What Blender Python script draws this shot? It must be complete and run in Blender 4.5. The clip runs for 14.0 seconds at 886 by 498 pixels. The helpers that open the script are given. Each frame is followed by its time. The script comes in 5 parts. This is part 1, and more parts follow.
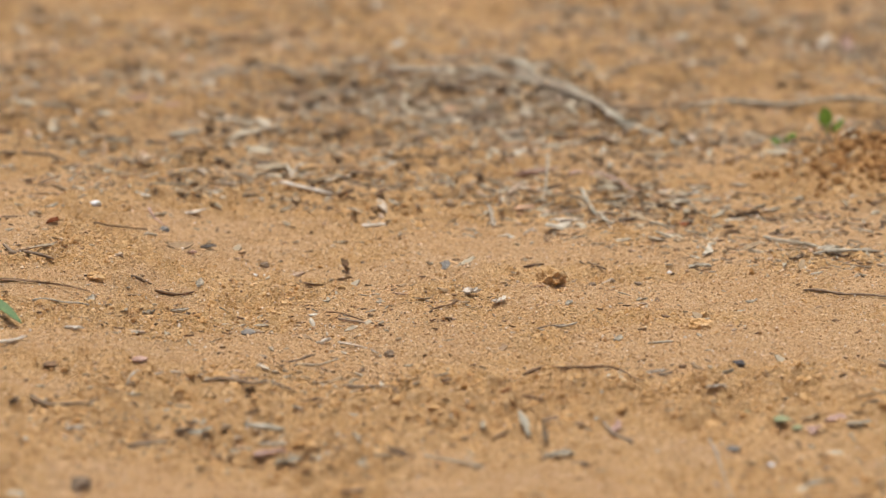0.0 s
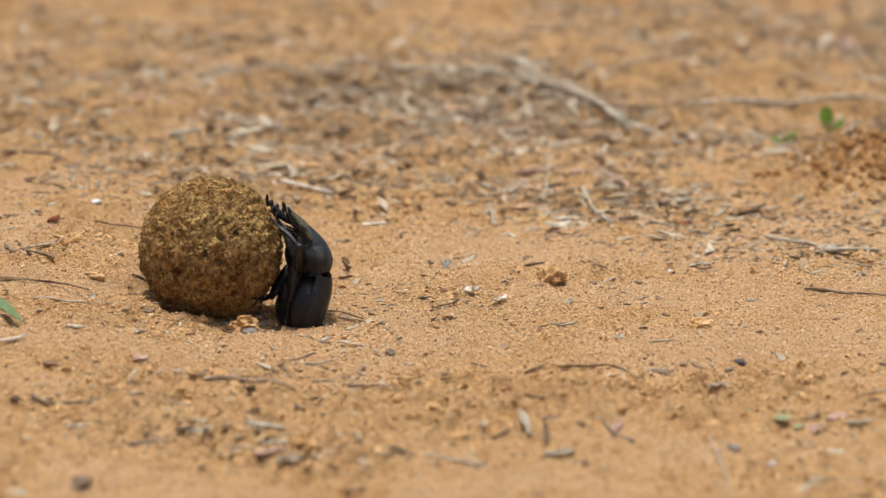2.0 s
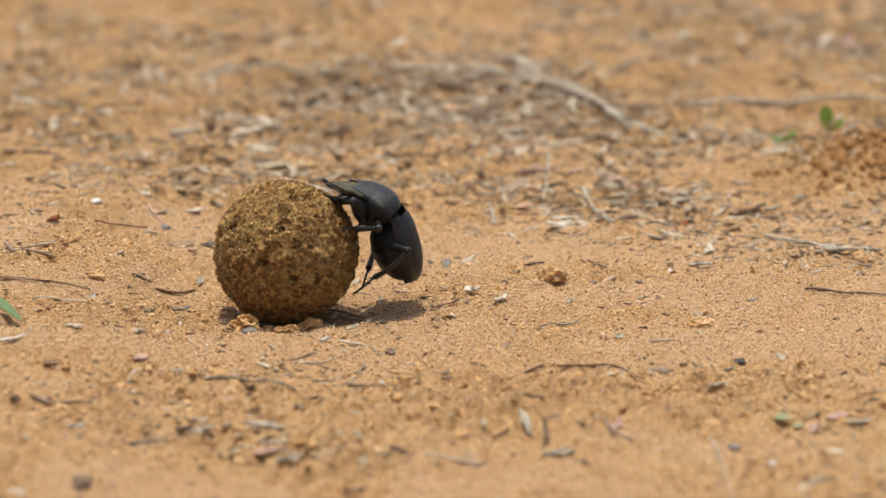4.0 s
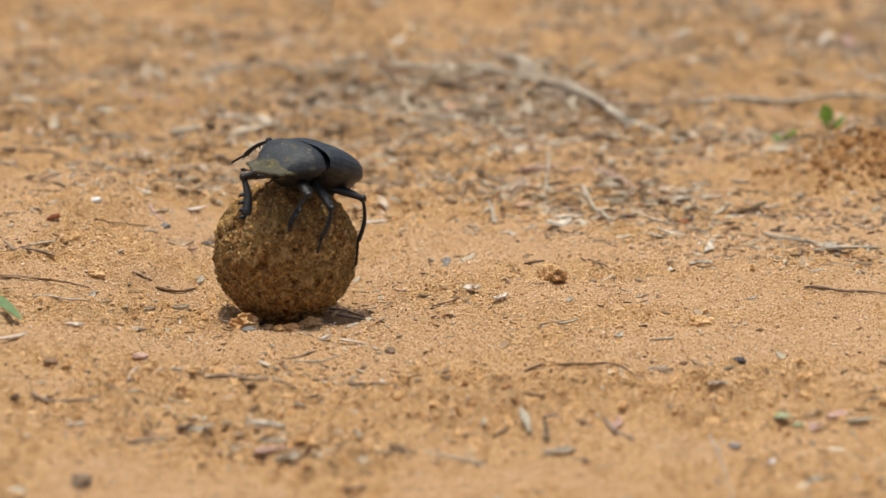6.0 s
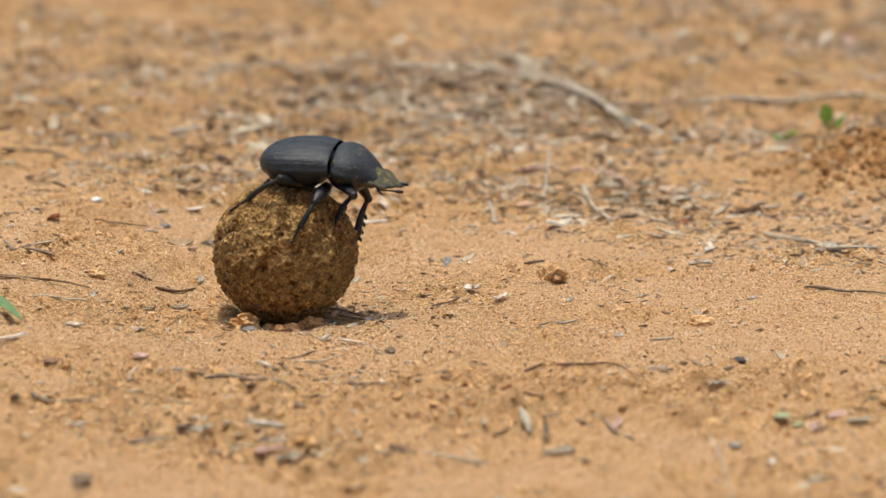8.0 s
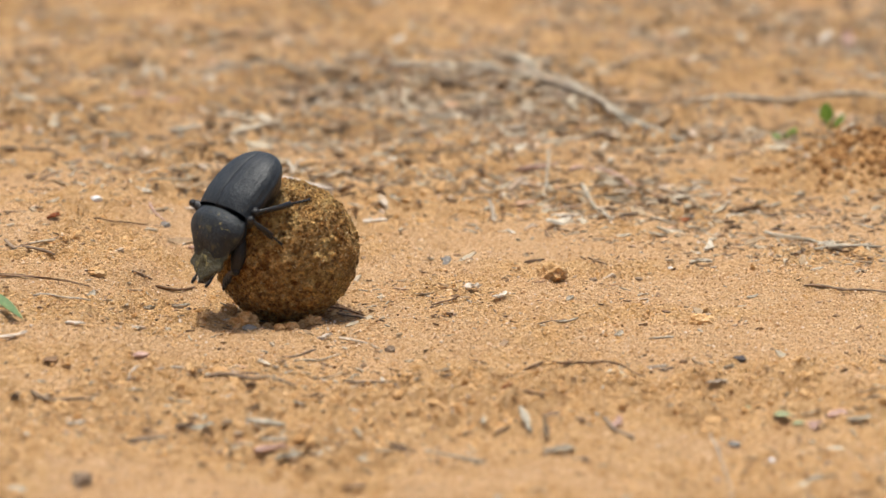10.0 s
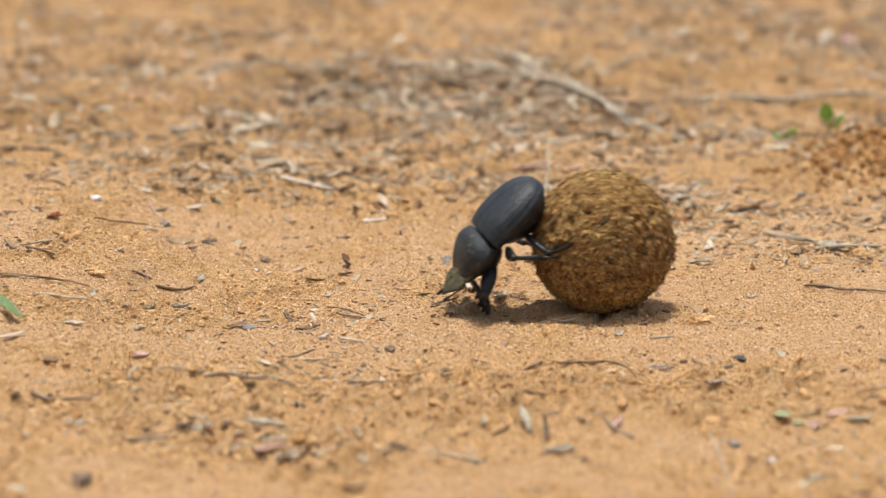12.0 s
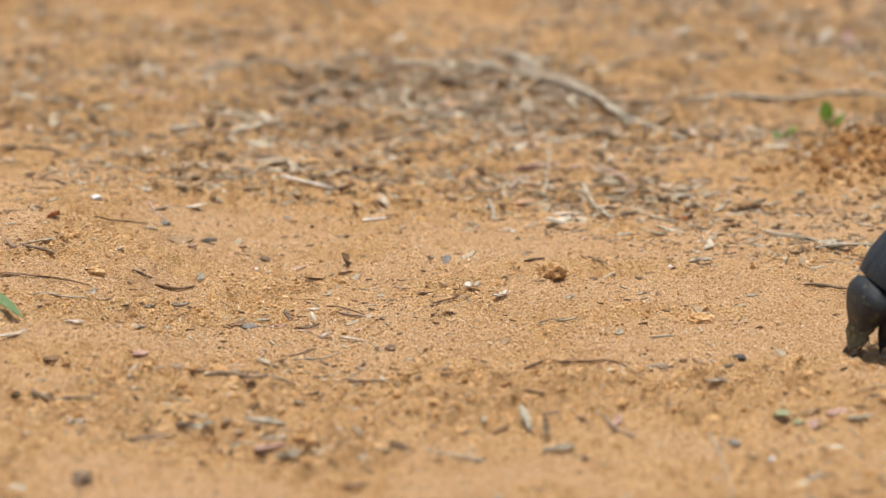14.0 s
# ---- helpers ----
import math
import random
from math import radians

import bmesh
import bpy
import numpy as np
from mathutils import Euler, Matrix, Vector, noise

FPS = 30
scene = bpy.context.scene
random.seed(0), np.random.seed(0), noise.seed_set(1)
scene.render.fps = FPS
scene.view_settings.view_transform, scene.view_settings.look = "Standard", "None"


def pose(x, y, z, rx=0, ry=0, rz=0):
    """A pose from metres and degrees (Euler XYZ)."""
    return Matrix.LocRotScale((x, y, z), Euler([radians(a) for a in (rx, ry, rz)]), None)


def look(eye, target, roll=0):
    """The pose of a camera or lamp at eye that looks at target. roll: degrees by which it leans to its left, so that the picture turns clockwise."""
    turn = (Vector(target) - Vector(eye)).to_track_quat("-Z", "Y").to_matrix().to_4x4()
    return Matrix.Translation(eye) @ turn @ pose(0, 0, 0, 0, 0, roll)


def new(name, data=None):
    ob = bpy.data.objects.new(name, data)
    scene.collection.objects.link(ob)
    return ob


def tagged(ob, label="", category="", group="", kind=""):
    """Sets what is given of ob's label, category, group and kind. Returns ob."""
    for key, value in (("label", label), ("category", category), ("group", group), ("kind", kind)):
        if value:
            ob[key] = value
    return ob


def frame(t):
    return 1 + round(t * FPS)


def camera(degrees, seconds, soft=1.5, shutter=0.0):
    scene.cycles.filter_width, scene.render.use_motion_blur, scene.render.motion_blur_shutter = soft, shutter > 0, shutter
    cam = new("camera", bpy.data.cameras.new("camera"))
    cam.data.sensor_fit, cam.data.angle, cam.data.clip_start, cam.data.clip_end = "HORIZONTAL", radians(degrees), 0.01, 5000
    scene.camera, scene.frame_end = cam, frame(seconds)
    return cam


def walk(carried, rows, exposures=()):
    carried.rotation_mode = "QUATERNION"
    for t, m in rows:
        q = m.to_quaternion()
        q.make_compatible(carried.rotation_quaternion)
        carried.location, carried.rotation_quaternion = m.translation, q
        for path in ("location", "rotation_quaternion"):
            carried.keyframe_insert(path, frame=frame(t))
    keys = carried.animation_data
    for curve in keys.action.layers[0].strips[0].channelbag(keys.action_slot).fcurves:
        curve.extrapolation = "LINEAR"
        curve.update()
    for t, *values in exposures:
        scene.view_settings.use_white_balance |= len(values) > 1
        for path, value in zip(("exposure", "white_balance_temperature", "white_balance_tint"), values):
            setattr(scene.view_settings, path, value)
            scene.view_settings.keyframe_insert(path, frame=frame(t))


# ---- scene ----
# A dung beetle rolls its ball over dry sandy ground, seen through a long lens.
cam = camera(14.0, 14.0, soft=1.3, shutter=0.3)
cam.data.dof.use_dof = True
cam.data.dof.focus_distance = 1.152
cam.data.dof.aperture_fstop = 12.5
walk(cam, [
    (0, look((0, -1.1936, 0.2756), (0.00000, -0.02415, 0.00654))),
    (0.9, look((0, -1.1936, 0.2756), (0.00000, -0.02418, 0.00641))),
    (1.4, look((0, -1.1936, 0.2756), (-0.00029, -0.02419, 0.00635))),
    (2, look((0, -1.1936, 0.2756), (-0.00029, -0.02425, 0.00612))),
    (3, look((0, -1.1936, 0.2756), (-0.00029, -0.02426, 0.00604))),
    (5.5, look((0, -1.1936, 0.2756), (-0.00029, -0.02436, 0.00562))),
    (6, look((0, -1.1936, 0.2756), (-0.00029, -0.02439, 0.00550))),
    (8, look((0, -1.1936, 0.2756), (-0.00029, -0.02440, 0.00546))),
    (10.5, look((0, -1.1936, 0.2756), (-0.00029, -0.02451, 0.00498))),
    (12, look((0, -1.1936, 0.2756), (-0.00029, -0.02452, 0.00495))),
    (13, look((0, -1.1936, 0.2756), (-0.00029, -0.02457, 0.00471))),
    (14, look((0, -1.1936, 0.2756), (-0.00029, -0.02458, 0.00465))),
], exposures=[(0, -0.19, 6230, 8), (1.5, -0.10, 6230, 8), (3, -0.03, 6230, 8), (7, -0.02, 6230, 8), (8, 0.02, 6230, 8), (11, 0.15, 6230, 8), (12.5, 0.09, 6230, 8), (14, 0.01, 6230, 8)])

# ---- light: a high sun, a little to one side, and a clear sky ----
SUN_HIGH, SUN_TURN = radians(86), radians(-60)
world = bpy.data.worlds.new("sky")
scene.world = world
world.use_nodes = True
sky = world.node_tree.nodes.new("ShaderNodeTexSky")
sky.sky_type, sky.sun_disc = "NISHITA", False
sky.sun_elevation, sky.sun_rotation = SUN_HIGH, SUN_TURN
sky.air_density, sky.dust_density, sky.ozone_density = 0.8, 6.0, 0.6
world.node_tree.links.new(sky.outputs[0], world.node_tree.nodes["Background"].inputs[0])
world.node_tree.nodes["Background"].inputs[1].default_value = 0.15
sun = new("sun", bpy.data.lights.new("sun", "SUN"))
sun.data.energy, sun.data.angle, sun.data.color = 3.1, radians(0.8), (1.0, 0.96, 0.875)
sun.matrix_basis = look((math.sin(SUN_TURN) * math.cos(SUN_HIGH) * 5, math.cos(SUN_TURN) * math.cos(SUN_HIGH) * 5, math.sin(SUN_HIGH) * 5), (0, 0, 0))


# ---- materials ----
class Nodes:
    """A principled material and short ways to its nodes."""

    def __init__(self, name, roughness=0.8, metallic=0.0, specular=0.5):
        self.mat = bpy.data.materials.new(name)
        self.mat.use_nodes = True
        self.tree = self.mat.node_tree
        self.shader = self.tree.nodes["Principled BSDF"]
        self.shader.inputs["Roughness"].default_value = roughness
        self.shader.inputs["Metallic"].default_value = metallic
        self.shader.inputs["Specular IOR Level"].default_value = specular
        self.place = self.tree.nodes.new("ShaderNodeTexCoord").outputs["Object"]

    def put(self, kind, **values):
        node = self.tree.nodes.new(kind)
        for key, value in values.items():
            setattr(node, key, value)
        return node

    def join(self, a, b):
        self.tree.links.new(a, b)

    def noise(self, scale, detail=4.0, rough=0.6, at=None):
        node = self.put("ShaderNodeTexNoise")
        node.inputs["Scale"].default_value = scale
        node.inputs["Detail"].default_value = detail
        node.inputs["Roughness"].default_value = rough
        self.join(at or self.place, node.inputs["Vector"])
        return node.outputs["Fac"]

    def cells(self, scale, output="Distance", feature="F1"):
        node = self.put("ShaderNodeTexVoronoi", feature=feature)
        node.inputs["Scale"].default_value = scale
        self.join(self.place, node.inputs["Vector"])
        return node.outputs[output]

    def colours(self, fac, stops):
        node = self.put("ShaderNodeValToRGB")
        ramp_ = node.color_ramp
        while len(ramp_.elements) < len(stops):
            ramp_.elements.new(0.5)
        for e, (at, c) in zip(ramp_.elements, stops):
            e.position, e.color = at, (*c, 1)
        self.join(fac, node.inputs["Fac"])
        return node.outputs["Color"]

    def mix(self, fac, a, b, blend="MIX"):
        node = self.put("ShaderNodeMix", data_type="RGBA", blend_type=blend)
        for value, socket in ((fac, node.inputs[0]), (a, node.inputs[6]), (b, node.inputs[7])):
            if isinstance(value, (int, float)):
                socket.default_value = value
            elif isinstance(value, tuple):
                socket.default_value = (*value, 1)
            else:
                self.join(value, socket)
        return node.outputs[2]

    def span(self, fac, lo, hi, to_lo=0.0, to_hi=1.0):
        node = self.put("ShaderNodeMapRange")
        for i, v in enumerate((lo, hi, to_lo, to_hi)):
            node.inputs[i + 1].default_value = v
        self.join(fac, node.inputs[0])
        return node.outputs[0]

    def bump(self, height, strength, distance):
        node = self.put("ShaderNodeBump")
        node.inputs["Strength"].default_value = strength
        node.inputs["Distance"].default_value = distance
        self.join(height, node.inputs["Height"])
        old = self.shader.inputs["Normal"].links
        if old:
            self.join(old[0].from_socket, node.inputs["Normal"])
        self.join(node.outputs[0], self.shader.inputs["Normal"])
        return self

    def colour(self, socket):
        if isinstance(socket, tuple):
            self.shader.inputs["Base Color"].default_value = (*socket, 1)
        else:
            self.join(socket, self.shader.inputs["Base Color"])
        return self

    def roughness(self, socket):
        self.join(socket, self.shader.inputs["Roughness"])
        return self

    def island(self):
        return self.put("ShaderNodeNewGeometry").outputs["Random Per Island"]

    def each(self):
        return self.put("ShaderNodeObjectInfo").outputs["Random"]


def sand_material():
    n = Nodes("dry_sand", 0.85, 0, 0.3)
    zone = n.put("ShaderNodeAttribute", attribute_name="crumbled").outputs["Fac"]
    # swept, pale sand
    base = n.colours(n.noise(42, 6, 0.75), [(0.36, (0.560, 0.290, 0.108)), (0.46, (0.660, 0.388, 0.172)), (0.55, (0.735, 0.472, 0.250)), (0.64, (0.780, 0.535, 0.310))])
    clump = n.colours(n.noise(130, 5, 0.75), [(0.36, (0.500, 0.238, 0.074)), (0.45, (0.620, 0.345, 0.138)), (0.53, (0.708, 0.435, 0.207)), (0.62, (0.776, 0.538, 0.308))])
    crumb = n.colours(n.noise(620, 5, 0.78), [(0.34, (0.300, 0.130, 0.038)), (0.45, (0.563, 0.304, 0.113)), (0.54, (0.718, 0.449, 0.216)), (0.63, (0.873, 0.664, 0.422))])
    grain = n.colours(n.cells(1500, "Color"), [(0.08, (0.300, 0.135, 0.046)), (0.35, (0.610, 0.350, 0.152)), (0.75, (0.765, 0.505, 0.265)), (1.0, (0.940, 0.810, 0.640))])
    c = n.mix(0.50, base, clump)
    c = n.mix(0.45, c, crumb)
    c = n.mix(0.42, c, grain)
    # golden, crumbled sand; its dark brown tones paint the shade between the crumbs
    gold = n.colours(n.noise(210, 6, 0.78), [(0.34, (0.270, 0.112, 0.024)), (0.41, (0.520, 0.260, 0.066)), (0.49, (0.690, 0.395, 0.130)), (0.58, (0.790, 0.515, 0.230)), (0.67, (0.870, 0.670, 0.410))])
    ochre = n.colours(n.noise(70, 5, 0.7), [(0.36, (0.440, 0.205, 0.046)), (0.48, (0.640, 0.350, 0.110)), (0.62, (0.770, 0.500, 0.230))])
    g = n.mix(0.40, gold, ochre)
    g = n.mix(0.35, g, crumb)
    g = n.mix(0.34, g, grain)
    ragged = n.put("ShaderNodeMath", operation="MULTIPLY_ADD")
    n.join(n.noise(85, 6, 0.75), ragged.inputs[0])
    ragged.inputs[1].default_value = 2.2
    lowered = n.put("ShaderNodeMath", operation="SUBTRACT")
    n.join(zone, lowered.inputs[0])
    lowered.inputs[1].default_value = 1.1
    n.join(lowered.outputs[0], ragged.inputs[2])
    c = n.mix(n.span(ragged.outputs[0], 0.15, 0.85), c, g)
    # brown earth where litter rots
    soil = n.put("ShaderNodeAttribute", attribute_name="soil").outputs["Fac"]
    earth = n.colours(n.noise(110, 6, 0.75), [(0.36, (0.200, 0.098, 0.034)), (0.46, (0.400, 0.215, 0.075)), (0.58, (0.560, 0.335, 0.135))])
    rotten = n.mix(1.0, n.span(n.noise(38, 6, 0.72), 0.38, 0.60, 0.15, 0.95), soil, "MULTIPLY")
    c = n.mix(rotten, c, earth)
    speck = n.span(n.noise(700, 4, 0.75), 0.665, 0.72, 0.0, 0.7)
    c = n.mix(speck, c, (0.24, 0.125, 0.055))
    n.colour(c)
    n.bump(n.noise(190, 6, 0.78), 1.0, 0.0034)
    n.bump(n.noise(520, 5, 0.78), 0.9, 0.0013)
    n.bump(n.cells(1500), 0.8, 0.0009)
    return n.mat


def grain_material():
    n = Nodes("quartz_sand_grains", 0.42, 0, 0.5)
    n.colour(n.colours(n.island(), [(0.0, (0.26, 0.125, 0.042)), (0.08, (0.47, 0.25, 0.088)), (0.5, (0.60, 0.35, 0.145)), (0.8, (0.70, 0.46, 0.24)), (0.95, (0.78, 0.58, 0.37)), (1.0, (0.88, 0.78, 0.64))]))
    return n.mat


def clod_material():
    n = Nodes("crumbly_sand", 0.9, 0, 0.2)
    base = n.colours(n.noise(300, 6, 0.72), [(0.32, (0.38, 0.180, 0.058)), (0.46, (0.66, 0.385, 0.155)), (0.64, (0.82, 0.565, 0.300))])
    tone = n.colours(n.island(), [(0, (0.70, 0.62, 0.52)), (0.16, (0.92, 0.87, 0.80)), (0.6, (1.0, 1.0, 1.0)), (1, (1.08, 1.12, 1.18))])
    n.colour(n.mix(1.0, base, tone, "MULTIPLY"))
    n.bump(n.noise(520, 6, 0.75), 0.9, 0.0012)
    n.bump(n.cells(1700), 0.6, 0.0005)
    return n.mat


def shaded_sand_material():
    n = Nodes("shaded_sand", 0.9, 0, 0.2)
    # orange-brown sand, its colour darkened for the shade in the mound's hollows
    base = n.colours(n.noise(240, 5, 0.65), [(0.3, (0.22, 0.100, 0.030)), (0.7, (0.50, 0.27, 0.098))])
    n.colour(n.mix(1.0, base, n.colours(n.island(), [(0, (0.7, 0.66, 0.6)), (1, (1.0, 1.0, 1.0))]), "MULTIPLY"))
    n.bump(n.noise(900, 5, 0.7), 0.8, 0.0006)
    return n.mat


def litter_material(name, stops, rough=0.8, per="island"):
    n = Nodes(name, rough, 0, 0.3)
    tone = n.island() if per == "island" else n.each()
    c = n.colours(tone, stops)
    fibre = n.put("ShaderNodeMapping")
    fibre.inputs["Scale"].default_value = (1.0, 0.18, 1.0)
    n.join(n.place, fibre.inputs["Vector"])
    streak = n.colours(n.noise(700, 4, 0.7, fibre.outputs[0]), [(0.3, (0.55, 0.5, 0.46)), (0.65, (1.0, 1.0, 1.0))])
    n.colour(n.mix(1.0, c, streak, "MULTIPLY"))
    n.bump(n.noise(800, 4, 0.7), 0.5, 0.0004)
    return n.mat


def plain_material(name, low, high, scale, rough=0.8, bump=0.0004, specular=0.4):
    n = Nodes(name, rough, 0, specular)
    n.colour(n.colours(n.noise(scale, 5, 0.65), [(0.32, low), (0.68, high)]))
    n.bump(n.noise(scale * 2.5, 5, 0.7), 0.6, bump)
    return n.mat


def shell_material(name, base, rough, dust, bump, dusty=0.17):
    """Black chitin with a film of dust and smears of dung."""
    n = Nodes(name, rough, 0, 0.36)
    film = n.span(n.noise(150, 6, 0.7), 0.32, 0.72, dusty * 0.1, dusty)
    c = n.mix(film, base, (0.092, 0.103, 0.108))
    powder = n.span(n.noise(620, 5, 0.75), 0.50, 0.70, 0.0, dusty * 0.9)
    c = n.mix(powder, c, (0.125, 0.128, 0.118))
    along = n.put("ShaderNodeMapping")
    along.inputs["Scale"].default_value = (1.0, 0.07, 1.0)
    n.join(n.place, along.inputs["Vector"])
    scratch = n.span(n.noise(2300, 3, 0.6, along.outputs[0]), 0.58, 0.74, 0.0, 0.32)
    c = n.mix(scratch, c, (0.085, 0.088, 0.085))
    smear = n.span(n.noise(210, 6, 0.75), 0.70 - dust, 0.80 - dust, 0.0, 0.75)
    c = n.mix(smear, c, (0.085, 0.072, 0.030))
    fleck = n.span(n.noise(520, 4, 0.7), 0.69 - dust * 0.5, 0.73 - dust * 0.5, 0.0, 0.85)
    c = n.mix(fleck, c, (0.23, 0.18, 0.060))
    n.colour(c)
    n.roughness(n.span(n.noise(190, 5, 0.65), 0.3, 0.75, rough - 0.06, rough + 0.20))
    n.bump(n.noise(420, 6, 0.75), 0.55, bump * 5)
    n.bump(n.cells(1500), 0.35, bump * 2)
    n.bump(n.noise(2300, 3, 0.6, along.outputs[0]), 0.5, bump)
    return n.mat


def dung_material():
    n = Nodes("packed_dung", 0.9, 0, 0.25)
    c = n.colours(n.noise(380, 7, 0.80), [(0.30, (0.085, 0.042, 0.015)), (0.39, (0.35, 0.200, 0.070)), (0.49, (0.60, 0.390, 0.158)), (0.61, (0.77, 0.565, 0.270)), (0.72, (0.88, 0.74, 0.46))])
    bit = n.colours(n.cells(900, "Color"), [(0.0, (0.42, 0.36, 0.30)), (0.5, (0.95, 0.90, 0.80)), (1.0, (1.35, 1.3, 1.12))])
    c = n.mix(1.0, c, bit, "MULTIPLY")
    patch = n.colours(n.noise(48, 5, 0.65), [(0.36, (0.72, 0.57, 0.42)), (0.50, (0.95, 0.87, 0.76)), (0.62, (1.08, 1.08, 0.95))])
    n.colour(n.mix(1.0, c, patch, "MULTIPLY"))
    n.bump(n.noise(170, 6, 0.75), 0.9, 0.0040)
    n.bump(n.noise(300, 7, 0.8), 1.0, 0.0028)
    n.bump(n.cells(900), 0.8, 0.0008)
    n.bump(n.noise(1300, 4, 0.7), 0.7, 0.0006)
    return n.mat


def straw_material():
    n = Nodes("chewed_straw", 0.75, 0, 0.3)
    n.colour(n.colours(n.island(), [(0, (0.09, 0.046, 0.016)), (0.30, (0.29, 0.165, 0.054)), (0.65, (0.42, 0.265, 0.098)), (0.93, (0.50, 0.345, 0.145)), (1, (0.58, 0.46, 0.25))]))
    return n.mat


SAND, GRAIN, CLOD, SHADED_SAND = sand_material(), grain_material(), clod_material(), shaded_sand_material()
LITTER = litter_material("weathered_bark_litter", [(0, (0.10, 0.060, 0.034)), (0.14, (0.25, 0.155, 0.085)), (0.36, (0.40, 0.275, 0.150)), (0.56, (0.42, 0.350, 0.240)), (0.76, (0.53, 0.445, 0.310)), (0.90, (0.62, 0.545, 0.42)), (1, (0.54, 0.30, 0.16))])
SPECK = litter_material("dark_plant_crumbs", [(0, (0.08, 0.046, 0.024)), (0.25, (0.21, 0.12, 0.055)), (0.6, (0.36, 0.23, 0.125)), (1, (0.50, 0.38, 0.26))])
GREY_WOOD = plain_material("grey_weathered_wood", (0.23, 0.190, 0.130), (0.56, 0.490, 0.370), 300)
DARK_WOOD = plain_material("dark_bark", (0.130, 0.086, 0.052), (0.34, 0.245, 0.158), 320)
BROWN_BARK = plain_material("brown_bark", (0.125, 0.070, 0.034), (0.31, 0.185, 0.095), 320)
PALE_STRAW = plain_material("bleached_straw", (0.32, 0.245, 0.165), (0.58, 0.49, 0.38), 300)
BLEACHED = plain_material("bleached_white_straw", (0.56, 0.47, 0.36), (0.84, 0.76, 0.64), 300)
PINK_BARK = plain_material("pinkish_bark", (0.33, 0.19, 0.14), (0.54, 0.36, 0.28), 300)
RUST = plain_material("rust_red_bark", (0.20, 0.05, 0.018), (0.42, 0.15, 0.05), 300)
STONE = plain_material("grey_stone", (0.14, 0.125, 0.105), (0.30, 0.27, 0.23), 400)
DARK_STONE = plain_material("dark_stone", (0.035, 0.028, 0.028), (0.10, 0.085, 0.08), 400, 0.6)
QUARTZ = plain_material("white_quartz", (0.68, 0.63, 0.58), (0.86, 0.84, 0.80), 500, 0.3)
LEAF = plain_material("fresh_green_leaf", (0.105, 0.185, 0.010), (0.20, 0.31, 0.022), 260, 0.5)
GRASS = plain_material("dusty_green_grass", (0.070, 0.130, 0.035), (0.14, 0.21, 0.065), 260, 0.6)
DULL_LEAF = plain_material("dull_green_leaf", (0.20, 0.22, 0.095), (0.34, 0.34, 0.18), 260, 0.6)
SHELL = shell_material("black_wing_case", (0.0095, 0.0120, 0.0138), 0.40, 0.0, 0.00012)
PLATE = shell_material("dusty_black_plate", (0.0085, 0.0112, 0.0132), 0.45, 0.13, 0.00015)
HEAD = shell_material("dung_caked_head", (0.075, 0.066, 0.034), 0.66, 0.24, 0.0005)
LIMB = shell_material("glossy_black_leg", (0.0095, 0.0080, 0.0070), 0.30, 0.02, 0.0001, 0.05)
BELLY = shell_material("dark_underside", (0.008, 0.007, 0.007), 0.33, 0.03, 0.0001, 0.04)
DUNG, STRAW = dung_material(), straw_material()


# ---- ground ----
def ramp(v, lo, hi):
    s = np.clip((v - lo) / (hi - lo), 0, 1)
    return s * s * (3 - 2 * s)


def broad(x, y):
    """The large forms of the ground: the bank by which the ball comes down, the low swells, the mound of the seedling."""
    x, y = np.asarray(x, float), np.asarray(y, float) / 1.52
    h = 0.011 * ramp(-x, 0.068, 0.128) * np.exp(-((y + 0.02) / 0.11) ** 2)
    h = h + 0.003 * np.exp(-((y + 0.132 + 0.02 * x) / 0.016) ** 2) * (0.6 + 0.4 * np.sin(x * 60))
    h = h + 0.011 * np.exp(-((x - 0.157) / 0.026) ** 2 - ((y - 0.092) / 0.024) ** 2)
    h = h + 0.0035 * np.exp(-((x - 0.02) / 0.10) ** 2 - ((y - 0.21) / 0.035) ** 2)
    rim = -0.0705 + 0.9 * np.abs(x + 0.052) ** 1.5
    pit = ramp(y, rim, rim + 0.013) * (1 - ramp(y, rim + 0.035, rim + 0.085)) * ramp(x, -0.103, -0.088) * (1 - ramp(x, -0.030, -0.012))
    h = h - 0.0030 * pit + 0.0010 * np.exp(-((y - rim + 0.003) / 0.005) ** 2) * ramp(x, -0.103, -0.088) * (1 - ramp(x, -0.030, -0.012))
    h = h + 0.0028 * np.exp(-((y + 0.084) / 0.008) ** 2) * ramp(x, -0.035, -0.015) * (1 - ramp(x, 0.025, 0.05))
    h = h + 0.0042 * np.exp(-((y + 0.114) / 0.008) ** 2) * ramp(x, 0.088, 0.112)
    return h


def lattice(x, y, size, seed):
    """Smooth value noise between -1 and 1."""
    table = np.random.RandomState(seed).uniform(-1, 1, (128, 128))
    u, v = np.asarray(x, float) / size, np.asarray(y, float) / size
    i, j = np.floor(u).astype(int), np.floor(v).astype(int)
    p, q = u - i, v - j
    p, q = p * p * (3 - 2 * p), q * q * (3 - 2 * q)
    a, b = table[i % 128, j % 128], table[(i + 1) % 128, j % 128]
    c, d = table[i % 128, (j + 1) % 128], table[(i + 1) % 128, (j + 1) % 128]
    return (a * (1 - p) + b * p) * (1 - q) + (c * (1 - p) + d * p) * q


